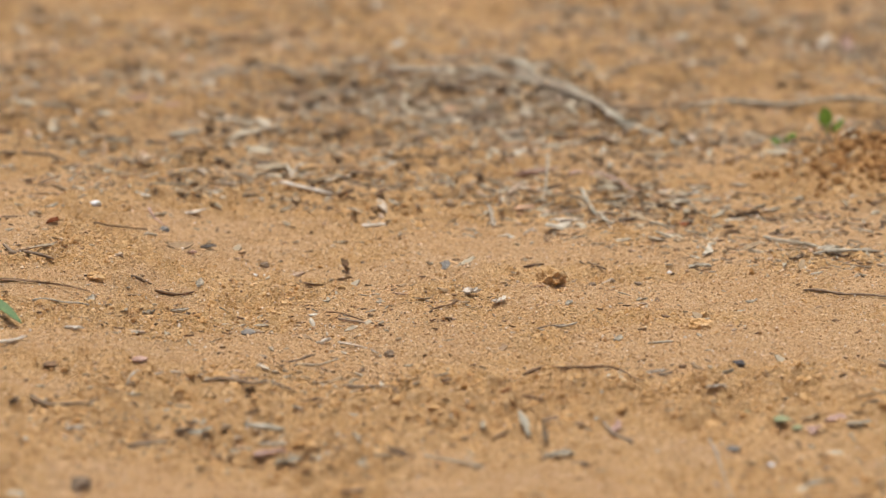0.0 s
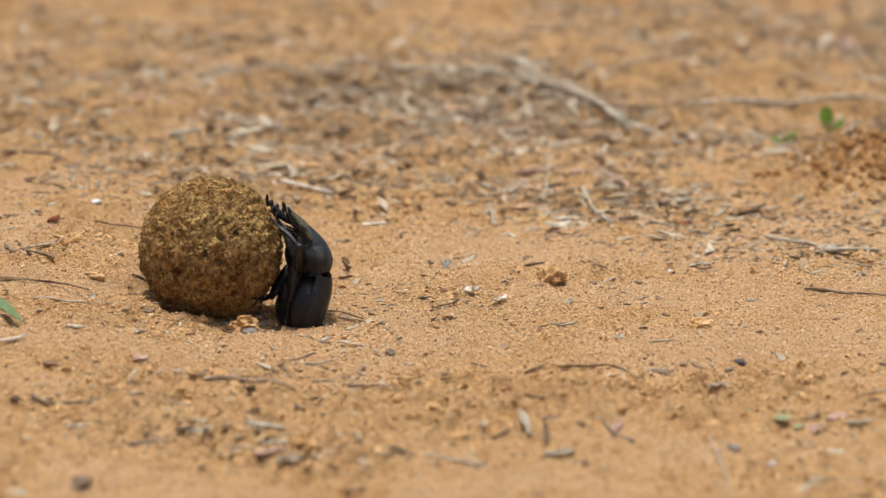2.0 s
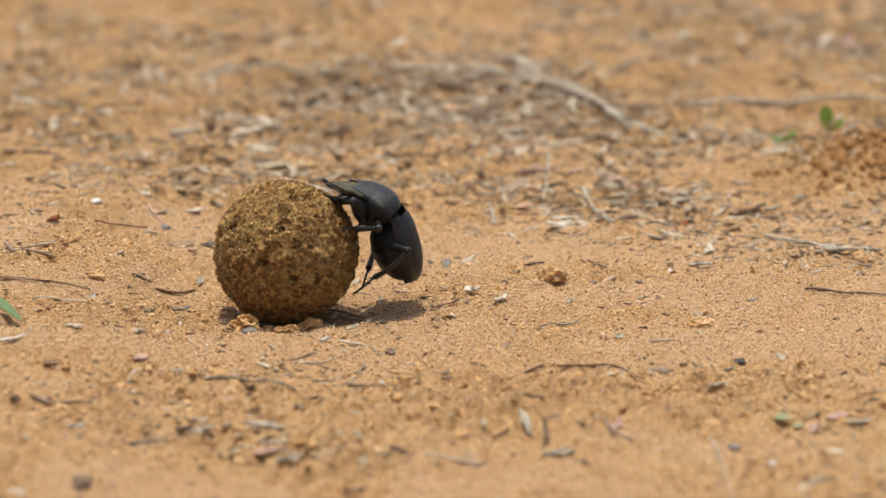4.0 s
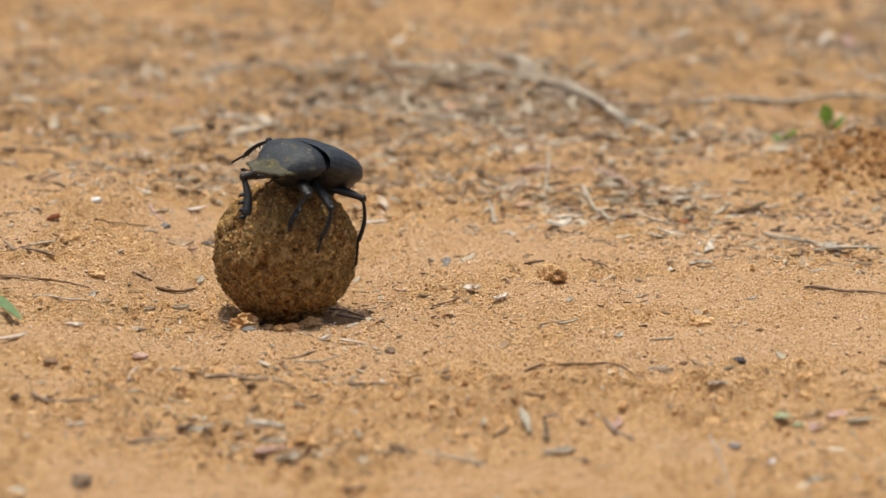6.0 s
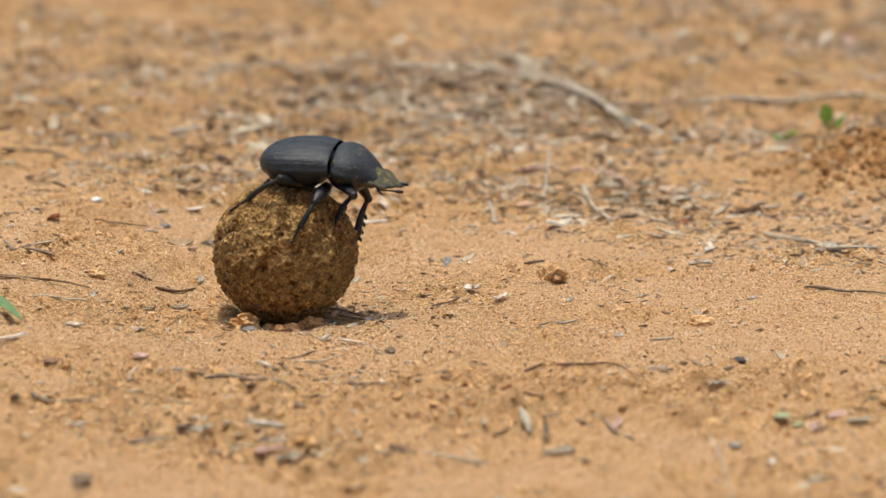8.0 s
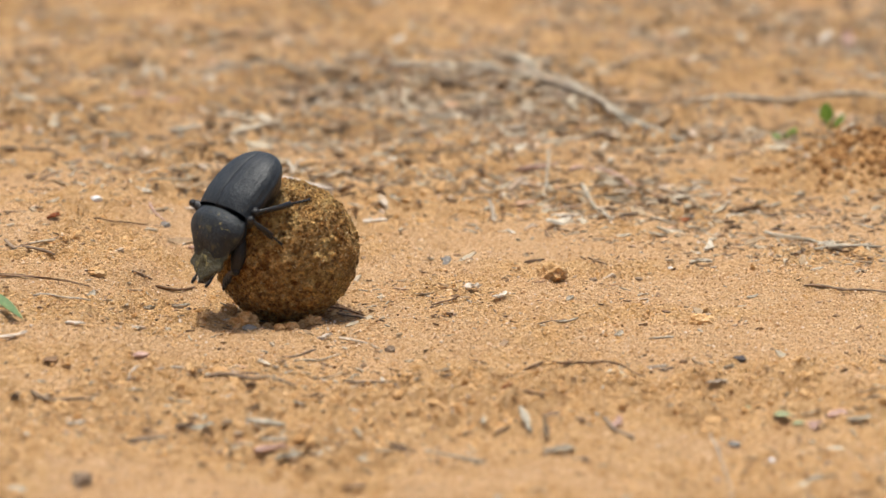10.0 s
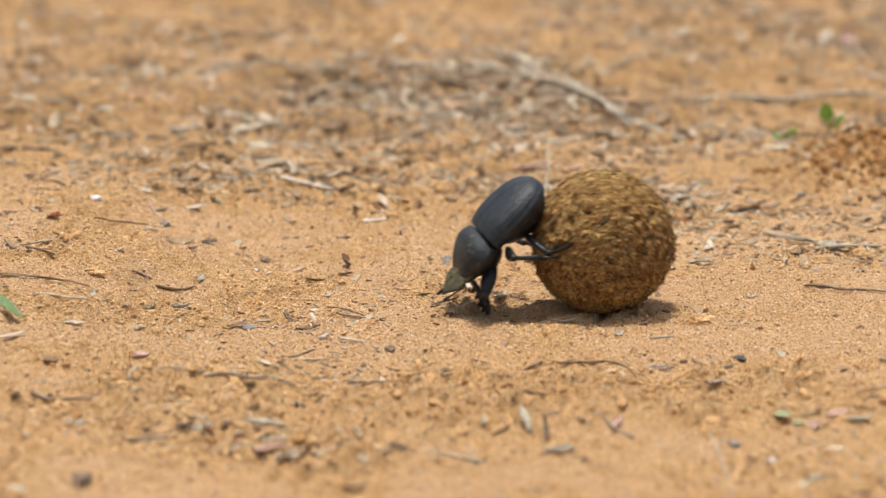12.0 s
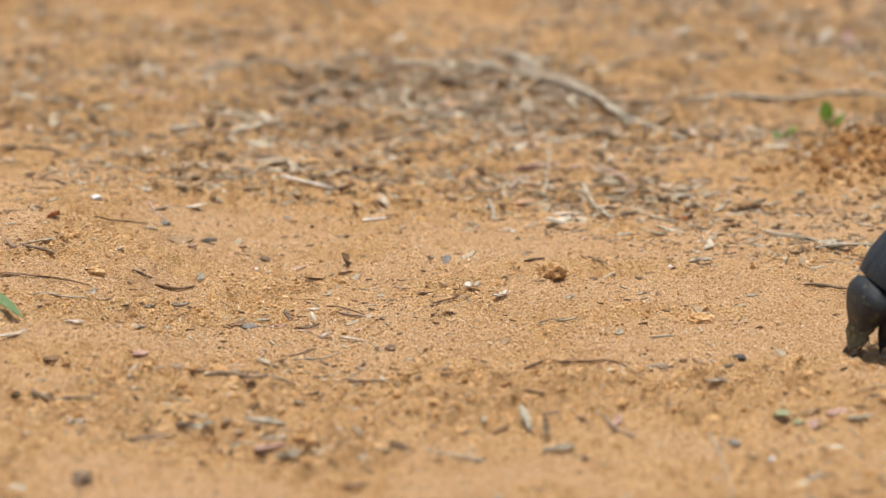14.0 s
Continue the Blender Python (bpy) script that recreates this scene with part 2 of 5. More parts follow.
def rough_zone(x, y):
    """Where the sand is crumbled rather than smooth."""
    x, y = np.asarray(x, float), np.asarray(y, float)
    d = y / 1.52
    z = 0.28 + 0.8 * np.clip(lattice(x, y, 0.030, 3) + 0.15, 0, 1)
    z = z + 0.45 * ramp(-d, 0.078, 0.110) * np.clip(0.6 + lattice(x, y, 0.024, 9), 0, 1)
    z = z + 0.8 * np.exp(-((d + 0.128) / 0.018) ** 2) * np.clip(0.6 + lattice(x, y, 0.03, 15), 0, 1)
    z = z + 0.6 * ramp(d, 0.02, 0.08) * np.clip(0.5 + lattice(x, y, 0.027, 19), 0, 1)
    z = z + 0.8 * np.exp(-((d - 0.045) / 0.018) ** 2 - ((x + 0.02) / 0.06) ** 2)
    z = z + 0.6 * np.exp(-((d + 0.028) / 0.016) ** 2 - ((x + 0.046) / 0.022) ** 2)
    z = z + 1.0 * np.exp(-((x - 0.157) / 0.030) ** 2 - ((d - 0.090) / 0.028) ** 2)
    z = z - 0.5 * np.exp(-((x + 0.040) / 0.045) ** 2 - ((d - 0.012) / 0.022) ** 2) - 0.4 * np.exp(-((x - 0.11) / 0.04) ** 2 - ((d + 0.055) / 0.035) ** 2)
    return np.clip(z, 0.15, 1.4)


def height(x, y):
    fade = np.clip(1.3 - np.hypot(x, y) / 0.9, 0, 1)
    fine = 0.0015 * lattice(x, y, 0.017, 5) + rough_zone(x, y) * (0.0023 * lattice(x, y, 0.0062, 7) + 0.0017 * lattice(x, y, 0.0028, 11))
    far = 0.05 * lattice(x, y, 3.1, 21) * np.clip((np.hypot(x, y) - 1.5) / 4, 0, 1)
    return broad(x, y) + 0.0022 * lattice(x, y, 0.060, 2) + 0.0034 * lattice(x, y, 0.024, 13) * ramp(y, 0.03, 0.14) * fade + fine * fade + far


def on_ground(x, y):
    return float(height(np.array([x]), np.array([y]))[0])


def graded(lo, hi, step, reach):
    """Even steps between lo and hi, then ever wider ones out to reach."""
    near = list(np.arange(lo, hi + step / 2, step))
    out, d = [], step
    while not out or out[-1] < reach:
        d *= 1.35
        out.append((out[-1] if out else 0) + d)
    return np.array([near[0] - o for o in reversed(out)] + near + [near[-1] + o for o in out])


def link_mesh(name, verts, faces, material, parent=None, smooth=False):
    me = bpy.data.meshes.new(name)
    me.from_pydata(verts, [], faces)
    me.materials.append(material)
    if smooth:
        me.polygons.foreach_set("use_smooth", [True] * len(me.polygons))
    ob = new(name, me)
    ob.parent = parent
    return ob


def blob(x, y, cx, cy, rx, ry, turn=0.0):
    c, s = math.cos(turn), math.sin(turn)
    x, y = x - cx, (y - cy) / 1.5
    u, v = x * c + y * s, -x * s + y * c
    return np.exp(-(u / rx) ** 2 - (v / ry) ** 2)


def build_ground():
    xs, ys = graded(-0.22, 0.22, 0.00085, 60), graded(-0.38, 0.56, 0.0015, 60)
    gx, gy = np.meshgrid(xs, ys)
    gz = height(gx, gy)
    nx, ny = len(xs), len(ys)
    verts = np.stack([gx.ravel(), gy.ravel(), gz.ravel()], 1)
    i = (np.arange(ny - 1)[:, None] * nx + np.arange(nx - 1)[None, :]).ravel()
    faces = np.stack([i, i + 1, i + nx + 1, i + nx], 1)
    me = bpy.data.meshes.new("ground")
    me.vertices.add(len(verts))
    me.vertices.foreach_set("co", verts.ravel())
    me.loops.add(faces.size)
    me.loops.foreach_set("vertex_index", faces.ravel())
    me.polygons.add(len(faces))
    me.polygons.foreach_set("loop_start", np.arange(0, faces.size, 4))
    me.polygons.foreach_set("use_smooth", np.ones(len(faces), bool))
    me.update(calc_edges=True)
    mask = me.attributes.new("crumbled", "FLOAT", "POINT")
    wide = ramp(np.hypot(gx, gy), 0.75, 1.6)  # farther off the sand is evenly mixed
    crumbs = ramp(rough_zone(gx, gy), 0.30, 0.92)
    mask.data.foreach_set("value", (crumbs + (0.5 - crumbs) * wide).ravel().astype(np.float32))
    soil = me.attributes.new("soil", "FLOAT", "POINT")
    earth = ramp(gy, 0.09, 0.28) * np.clip(0.75 + 0.5 * lattice(gx, gy, 0.035, 41), 0, 1) + 0.75 * blob(gx, gy, -0.047, -0.097, 0.024, 0.007)
    soil.data.foreach_set("value", (earth + (0.4 - earth) * wide).ravel().astype(np.float32))
    me.materials.append(SAND)
    tagged(new("ground", me), "dry orange sand with a trodden, crumbled surface", "sand", kind="structure")


build_ground()


# ---- loose stuff that nobody could count ----
def turned(rng, n, tilt):
    """n random turns: any way round, tilted by up to about tilt radians."""
    a, b, c = rng.uniform(0, 2 * math.pi, n), rng.normal(0, tilt, n), rng.normal(0, tilt, n)
    m = np.zeros((n, 3, 3))
    ca, sa, cb, sb, cc, sc = np.cos(a), np.sin(a), np.cos(b), np.sin(b), np.cos(c), np.sin(c)
    m[:, 0, 0], m[:, 0, 1], m[:, 0, 2] = ca * cb, ca * sb * sc - sa * cc, ca * sb * cc + sa * sc
    m[:, 1, 0], m[:, 1, 1], m[:, 1, 2] = sa * cb, sa * sb * sc + ca * cc, sa * sb * cc - ca * sc
    m[:, 2, 0], m[:, 2, 1], m[:, 2, 2] = -sb, cb * sc, cb * cc
    return m


def scatter(name, shapes, faces, places, turns, lift, material, label, category, smooth=False):
    """Many small bodies in one mesh: shapes is n x k x 3, one body a row."""
    n, k, _ = shapes.shape
    verts = np.einsum("nij,nkj->nki", turns, shapes)
    verts[:, :, 0] += places[:, 0:1]
    verts[:, :, 1] += places[:, 1:2]
    verts[:, :, 2] += (height(places[:, 0], places[:, 1]) + lift)[:, None]
    f = (np.array(faces)[None] + (np.arange(n) * k)[:, None, None]).reshape(-1, len(faces[0]))
    ob = link_mesh(name, verts.reshape(-1, 3).tolist(), f.tolist(), material, None, smooth)
    return tagged(ob, label, category, kind="stuff")


OCTA = [(0, 2, 4), (2, 1, 4), (1, 3, 4), (3, 0, 4), (2, 0, 5), (1, 2, 5), (3, 1, 5), (0, 3, 5)]


def somewhere(rng, n, density, lo=(-0.20, -0.34), hi=(0.215, 0.54)):
    """n places, thick where density is high."""
    got = np.zeros((0, 2))
    while len(got) < n:
        p = np.stack([rng.uniform(lo[0], hi[0], n * 3), rng.uniform(lo[1], hi[1], n * 3)], 1)
        got = np.concatenate([got, p[rng.uniform(0, 1, len(p)) < density(p[:, 0], p[:, 1])]])
    return got[:n]


def litter_density(x, y):
    d = 0.016 + 0.085 * np.clip(0.1 + lattice(x, y, 0.03, 31), 0, 1)
    d = d + 0.40 * ramp(y, 0.0, 0.12) * np.clip(0.42 + 1.0 * lattice(x, y, 0.026, 35), 0, 1)
    d = d + 0.48 * blob(x, y, -0.0201, 0.2859, 0.075, 0.035, -0.25)
    d = d + 0.50 * blob(x, y, 0.0377, 0.2457, 0.060, 0.030, -0.3)
    d = d + 0.36 * blob(x, y, 0.0681, 0.0778, 0.050, 0.030, -0.6)
    d = d + 0.14 * blob(x, y, -0.0592, 0.2041, 0.060, 0.050)
    d = d + 0.05 * blob(x, y, -0.1408, 0.2667, 0.060, 0.050)
    d = d + 0.10 * blob(x, y, -0.0937, 0.0912, 0.050, 0.018)
    d = d + 0.55 * blob(x, y, 0.1272, -0.0026, 0.025, 0.012)
    d = d + 0.30 * blob(x, y, -0.0830, -0.2220, 0.040, 0.016)
    d = d + 0.22 * blob(x, y, -0.0410, -0.2456, 0.030, 0.012)
    d = d + 0.24 * blob(x, y, -0.0891, -0.1015, 0.022, 0.008)
    d = d + 0.26 * blob(x, y, -0.0274, -0.1721, 0.050, 0.010)
    d = d + 0.40 * blob(x, y, 0.1746, 0.4144, 0.050, 0.035) + 0.25 * blob(x, y, 0.1031, 0.4560, 0.05, 0.03) + 0.12 * blob(x, y, -0.1364, 0.4125, 0.06, 0.04)
    d = d + 0.15 * blob(x, y, -0.0333, -0.0818, 0.010, 0.006) + 0.06 * blob(x, y, -0.0565, -0.0854, 0.014, 0.004)
    d = d * (1 - 0.9 * blob(x, y, -0.0439, 0.0190, 0.050, 0.030)) * (1 - 0.8 * blob(x, y, 0.1122, -0.0981, 0.050, 0.045))
    d = d * (1 - 0.35 * ramp(-x, 0.045, 0.11)) * (1 - 0.35 * ramp(y, 0.33, 0.42))
    d = d * (1 - 0.85 * blob(x, y, 0.1533, 0.1160, 0.032, 0.030))
    d = d * (1 - 0.75 * blob(x, y, -0.0489, 0.4697, 0.050, 0.040)) * (1 - 0.7 * blob(x, y, -0.0805, -0.2723, 0.060, 0.016)) * (1 - 0.8 * blob(x, y, 0.1482, 0.3239, 0.040, 0.020))
    return d


def build_loose():
    rng = np.random.RandomState(4)
    # sand grains
    n = 44000
    p = somewhere(rng, n, lambda x, y: 0.25 + 0.75 * blob(x, y, 0, -0.11, 0.5, 0.075), hi=(0.195, 0.25))
    s = np.clip(rng.lognormal(-8.3, 0.40, n), 0.0001, 0.0008)[:, None] * rng.uniform(0.7, 1.3, (n, 3))
    unit = np.array([(1, 0, 0), (-1, 0, 0), (0, 1, 0), (0, -1, 0), (0, 0, 1), (0, 0, -1)], float)
    scatter("sand_grains", unit[None] * s[:, None, :] * rng.uniform(0.75, 1.2, (n, 6, 1)), OCTA, p, turned(rng, n, 1.5), s[:, 2] * 0.45, GRAIN, "loose orange and white quartz sand grains", "sand")
    # crumbs of plant matter
    n = 10500
    p = somewhere(rng, n, lambda x, y: 0.02 + 0.7 * litter_density(x, y) + 0.14 * np.clip(lattice(x, y, 0.012, 33), 0, 1) * rough_zone(x, y))
    s = np.clip(rng.lognormal(-7.7, 0.50, n), 0.0002, 0.002)
    sh = np.array([(-1, -1, -1), (1, -1, -1), (1, 1, -1), (-1, 1, -1), (-1, -1, 1), (1, -1, 1), (1, 1, 1), (-1, 1, 1)], float)[None, :, :]
    sh = sh * (1 + 0.35 * rng.uniform(-1, 1, (n, 8, 3))) * np.stack([s * rng.uniform(0.22, 0.6, n), s, s * rng.uniform(0.12, 0.3, n)], 1)[:, None, :]
    scatter("plant_crumbs", sh, [(3, 2, 1, 0), (4, 5, 6, 7), (1, 5, 4, 0), (2, 6, 5, 1), (3, 7, 6, 2), (0, 4, 7, 3)], p, turned(rng, n, 0.25), s * 0.12, SPECK, "dark brown crumbs of dry plants in the sand", "debris")
    # bark flakes and chips, bent along their length
    n = 22000
    p = somewhere(rng, n, litter_density)
    size = np.clip(rng.lognormal(-6.52, 0.60, n), 0.0006, 0.0066) * (0.6 + 0.4 * ramp(p[:, 1], -0.03, 0.09))
    ends = np.array([0.4, 1.0, 0.35])
    sh = np.zeros((n, 12, 3))
    width, thick, curl = size * rng.uniform(0.12, 0.45, n), size * rng.uniform(0.02, 0.07, n) + 0.00012, size * rng.normal(0, 0.13, n)
    for i in range(3):
        for j, (a, b) in enumerate(((-1, -1), (1, -1), (1, 1), (-1, 1))):
            k = i * 4 + j
            ragged = 1 + 0.4 * rng.uniform(-1, 1, n)
            sh[:, k, 0] = a * width * ends[i] * ragged + curl * 0.7 * (i - 1) ** 2
            sh[:, k, 1] = (i - 1) * size * (1 + 0.2 * rng.uniform(-1, 1, n))
            sh[:, k, 2] = b * thick + curl * 0.5 * ((i - 1) ** 2 - 0.4) + 0.3 * thick * rng.uniform(-1, 1, n)
    f = [(3, 2, 1, 0), (8, 9, 10, 11)]
    for i in range(2):
        f += [(i * 4 + j, i * 4 + (j + 1) % 4, i * 4 + 4 + (j + 1) % 4, i * 4 + 4 + j) for j in range(4)]
    scatter("bark_litter", sh, f, p, turned(rng, n, 0.20), np.abs(curl) * 0.2 + thick * 0.6, LITTER, "grey and brown flakes of dry bark lying on the sand", "litter")
    # thin broken twigs
    n = 1500
    p = somewhere(rng, n, lambda x, y: litter_density(x, y) * (0.12 + 0.88 * ramp(y, 0.0, 0.10)))
    size, thin, curl = np.clip(rng.lognormal(-5.3, 0.45, n), 0.002, 0.016), rng.uniform(0.0002, 0.0006, n), rng.uniform(-0.2, 0.2, n)
    sh = np.zeros((n, 20, 3))
    t = np.linspace(-1, 1, 5)
    f = [(3, 2, 1, 0), (16, 17, 18, 19)]
    for i in range(4):
        f += [(i * 4 + j, i * 4 + (j + 1) % 4, i * 4 + 4 + (j + 1) % 4, i * 4 + 4 + j) for j in range(4)]
    for i in range(5):
        for j in range(4):
            k, a = i * 4 + j, math.pi / 2 * j
            sh[:, k, 0] = thin * math.cos(a) * (1 - 0.12 * i) + size * curl * t[i] ** 2 + 0.03 * size * rng.uniform(-1, 1)
            sh[:, k, 1] = t[i] * size
            sh[:, k, 2] = thin * math.sin(a) * (1 - 0.12 * i)
    scatter("twig_litter", sh, f, p, turned(rng, n, 0.06), thin * 1.2, LITTER, "thin broken grey twigs scattered on the sand", "litter")
    # lumps of sand, small ones everywhere and larger ones on the mound of the seedling
    for name, n, fine, mean, places, material, label in (
            ("sand_crumbs", 27000, 1, -7.9, lambda x, y: np.clip(0.75 * rough_zone(x, y) - 0.1, 0.05, 1), CLOD, "small crumbly lumps of orange sand"),
            ("sand_lumps", 7000, 2, -7.38, lambda x, y: np.clip(1.1 * rough_zone(x, y) - 0.55, 0.003, 1) * (0.30 + 0.70 * blob(x, y, 0.0, -0.14, 0.3, 0.10) + 0.9 * blob(x, y, -0.010, 0.066, 0.070, 0.012)), CLOD, "rough golden lumps of trodden sand"),
            ("mound_crumbs", 1100, 2, -7.05, lambda x, y: blob(x, y, 0.1585, 0.1290, 0.024, 0.018), SHADED_SAND, "brown crumbs of a dug-up sand mound, darkened for shade")):
        p = somewhere(rng, n, places)
        bm = bmesh.new()
        bmesh.ops.create_icosphere(bm, subdivisions=fine, radius=1)
        unit, tri = np.array([v.co[:] for v in bm.verts]), [tuple(v.index for v in q.verts) for q in bm.faces]
        bm.free()
        s = np.clip(rng.lognormal(mean, 0.45, n), 0.00022, 0.0032)
        sh = unit[None] * (s[:, None] * (1 + 0.25 * rng.uniform(-1, 1, (n, len(unit)))))[:, :, None] * np.stack([rng.uniform(0.8, 1.3, n), rng.uniform(0.8, 1.3, n), rng.uniform(0.5, 0.8, n)], 1)[:, None, :]
        scatter(name, sh, tri, p, turned(rng, n, 0.4), s * (0.08 if fine == 1 else -0.22 if material is CLOD else -0.05), material, label, "sand")


build_loose()


# ---- single things lying on the ground ----
def part(name, bm, material, parent=None, label="", smooth=True):
    """Links a bmesh as one mesh object, under a thing or a part."""
    me = bpy.data.meshes.new(name)
    bmesh.ops.recalc_face_normals(bm, faces=bm.faces)
    bm.to_mesh(me)
    bm.free()
    if smooth:
        me.polygons.foreach_set("use_smooth", [True] * len(me.polygons))
    me.materials.append(material)
    ob = new(name, me)
    ob.parent = parent
    return tagged(ob, label)


def tube(bm, points, radii, sides=8, flat=1.0, up=Vector((0, 0, 1))):
    """A swept tube with closed ends through points; flat squeezes it along up."""
    rings = []
    for i, p in enumerate(points):
        way = (points[min(i + 1, len(points) - 1)] - points[max(i - 1, 0)]).normalized()
        side = way.cross(up)
        side = side.normalized() if side.length > 1e-6 else Vector((1, 0, 0))
        top = side.cross(way)
        rings.append([bm.verts.new(p + (side * math.cos(a) + top * math.sin(a) * flat) * radii[i]) for a in (2 * math.pi * k / sides for k in range(sides))])
    for a, b in zip(rings, rings[1:]):
        for k in range(sides):
            bm.faces.new((a[k], a[(k + 1) % sides], b[(k + 1) % sides], b[k]))
    bm.faces.new(rings[0][::-1])
    bm.faces.new(rings[-1])


def stick(name, path, thick, material, label, category="twig", lift=0.4, knots=0.25):
    """A twig or branch along a path on the ground, rough, tapered, with its ends in the sand."""
    thick *= 0.82
    rng = random.Random(int(abs(path[0][0]) * 1e5) + 7)
    pts = []
    for a, b in zip(path, path[1:]):
        steps = max(2, int(math.hypot(b[0] - a[0], b[1] - a[1]) / (thick * 1.6)))
        steps = min(steps, 14)
        pts += [(a[0] + (b[0] - a[0]) * k / steps, a[1] + (b[1] - a[1]) * k / steps) for k in range(steps)]
    pts.append(path[-1])
    o = Vector((path[0][0], path[0][1], on_ground(*path[0])))
    line = [Vector((x + rng.gauss(0, thick * 0.12), y + rng.gauss(0, thick * 0.12), on_ground(x, y) + thick * lift)) - o for x, y in pts]
    for _ in range(9):
        line = [line[0]] + [(a + b * 2 + c) / 4 for a, b, c in zip(line, line[1:], line[2:])] + [line[-1]]
    sunk = max(on_ground(p.x + o.x, p.y + o.y) - p.z - o.z for p in line)
    line = [p + Vector((0, 0, max(0.0, sunk + thick * 0.1) * 0.75)) for p in line]
    n = len(line)
    radii = [thick * 0.5 * (1 - 0.35 * i / n) * (1 + knots * rng.uniform(-1, 1)) * (0.6 if i in (0, n - 1) else 1) for i in range(n)]
    bm = bmesh.new()
    tube(bm, line, radii, 9)
    for v in bm.verts:
        v.co += Vector((rng.gauss(0, 1), rng.gauss(0, 1), rng.gauss(0, 1))) * thick * 0.035
    ob = part(name, bm, material)
    ob.location = o
    return tagged(ob, label, category, "branches in the litter" if category == "branch" else "twigs on the sand")


def flake(x, y, long, wide, turn, material, label, tilt=8, roll=10, thick=0.00042, category="bark chip", name="bark_chip", lift=0.0):
    """A bent chip of bark or straw with ragged edges; turn is the way its length points."""
    long, wide = long * 0.92, wide * 0.72
    rng = random.Random(int((x + 1) * 1e5) * 31 + int((y + 1) * 1e5))
    bm = bmesh.new()
    nu, nv = 9, 5
    curl, cup = rng.uniform(-0.12, 0.18) * long, rng.uniform(-0.2, 0.35) * wide
    power, lean = rng.uniform(1.2, 4.0), rng.choice((-1, 1))
    skin = []
    for side in (1, -1):
        sheet = []
        for i in range(nu):
            s = i / (nu - 1) * 2 - 1
            edge = (1 - abs(s) ** power) ** 0.5 * (0.75 + 0.25 * s * lean) + 0.12
            sheet.append([bm.verts.new((s * long / 2, (j / (nv - 1) - 0.5) * wide * edge + curl * 0.4 * s * s, side * thick / 2 * (1.1 - 0.5 * abs(s)) + curl * 0.35 * s * s + cup * (j / (nv - 1) * 2 - 1) ** 2)) for j in range(nv)])
        skin.append(sheet)
        for i in range(nu - 1):
            for j in range(nv - 1):
                bm.faces.new((sheet[i][j], sheet[i + 1][j], sheet[i + 1][j + 1], sheet[i][j + 1]))
    a, b = skin
    rim = lambda q: [q[i][0] for i in range(nu)] + [q[nu - 1][j] for j in range(1, nv)] + [q[i][nv - 1] for i in range(nu - 2, -1, -1)] + [q[0][j] for j in range(nv - 2, 0, -1)]
    ra, rb = rim(a), rim(b)
    for i in range(len(ra)):
        k = (i + 1) % len(ra)
        bm.faces.new((ra[i], ra[k], rb[k], rb[i]))
    for i in range(nu):
        for j in range(nv):
            push = Vector((rng.gauss(0, 0.04) * long, rng.gauss(0, 0.11) * wide, rng.gauss(0, 0.35) * thick))
            a[i][j].co += push
            b[i][j].co += push
    ob = part(name, bm, material, smooth=False)
    rise = abs(math.sin(radians(tilt))) * long * 0.32 + abs(math.sin(radians(roll))) * wide * 0.3
    ob.matrix_basis = pose(x, y, on_ground(x, y) + thick * 0.6 + rise + lift, roll, -tilt, turn)
    return tagged(ob, label, category, "flakes and chips on the sand")


def lump(x, y, size, material, label, category="stone", name="pebble", flat=0.65, jag=0.22, sink=0.30, turn=0, fine=3, soft=False):
    """A pebble, clod or seed with an uneven surface."""
    size *= 0.82
    rng = np.random.RandomState(int((x + 1) * 1e5) % 9973)
    bm = bmesh.new()
    bmesh.ops.create_icosphere(bm, subdivisions=fine, radius=1)
    shift = Vector(rng.uniform(-9, 9, 3))
    for v in bm.verts:
        c = v.co.copy()
        r = 1 + jag * (noise.noise(c * 1.4 + shift) * 1.5 + noise.noise(c * 3.5 + shift) * 0.7 + noise.noise(c * 9 + shift) * 0.3)
        v.co = Vector((c.x * 1.15, c.y * 0.9, c.z * flat)) * r * size / 2
    ob = part(name, bm, material, smooth=soft)
    ob.matrix_basis = pose(x, y, on_ground(x, y) + size * flat * (0.5 - sink), 0, 0, turn)
    return tagged(ob, label, category, "pebbles, seeds and clods on the sand")


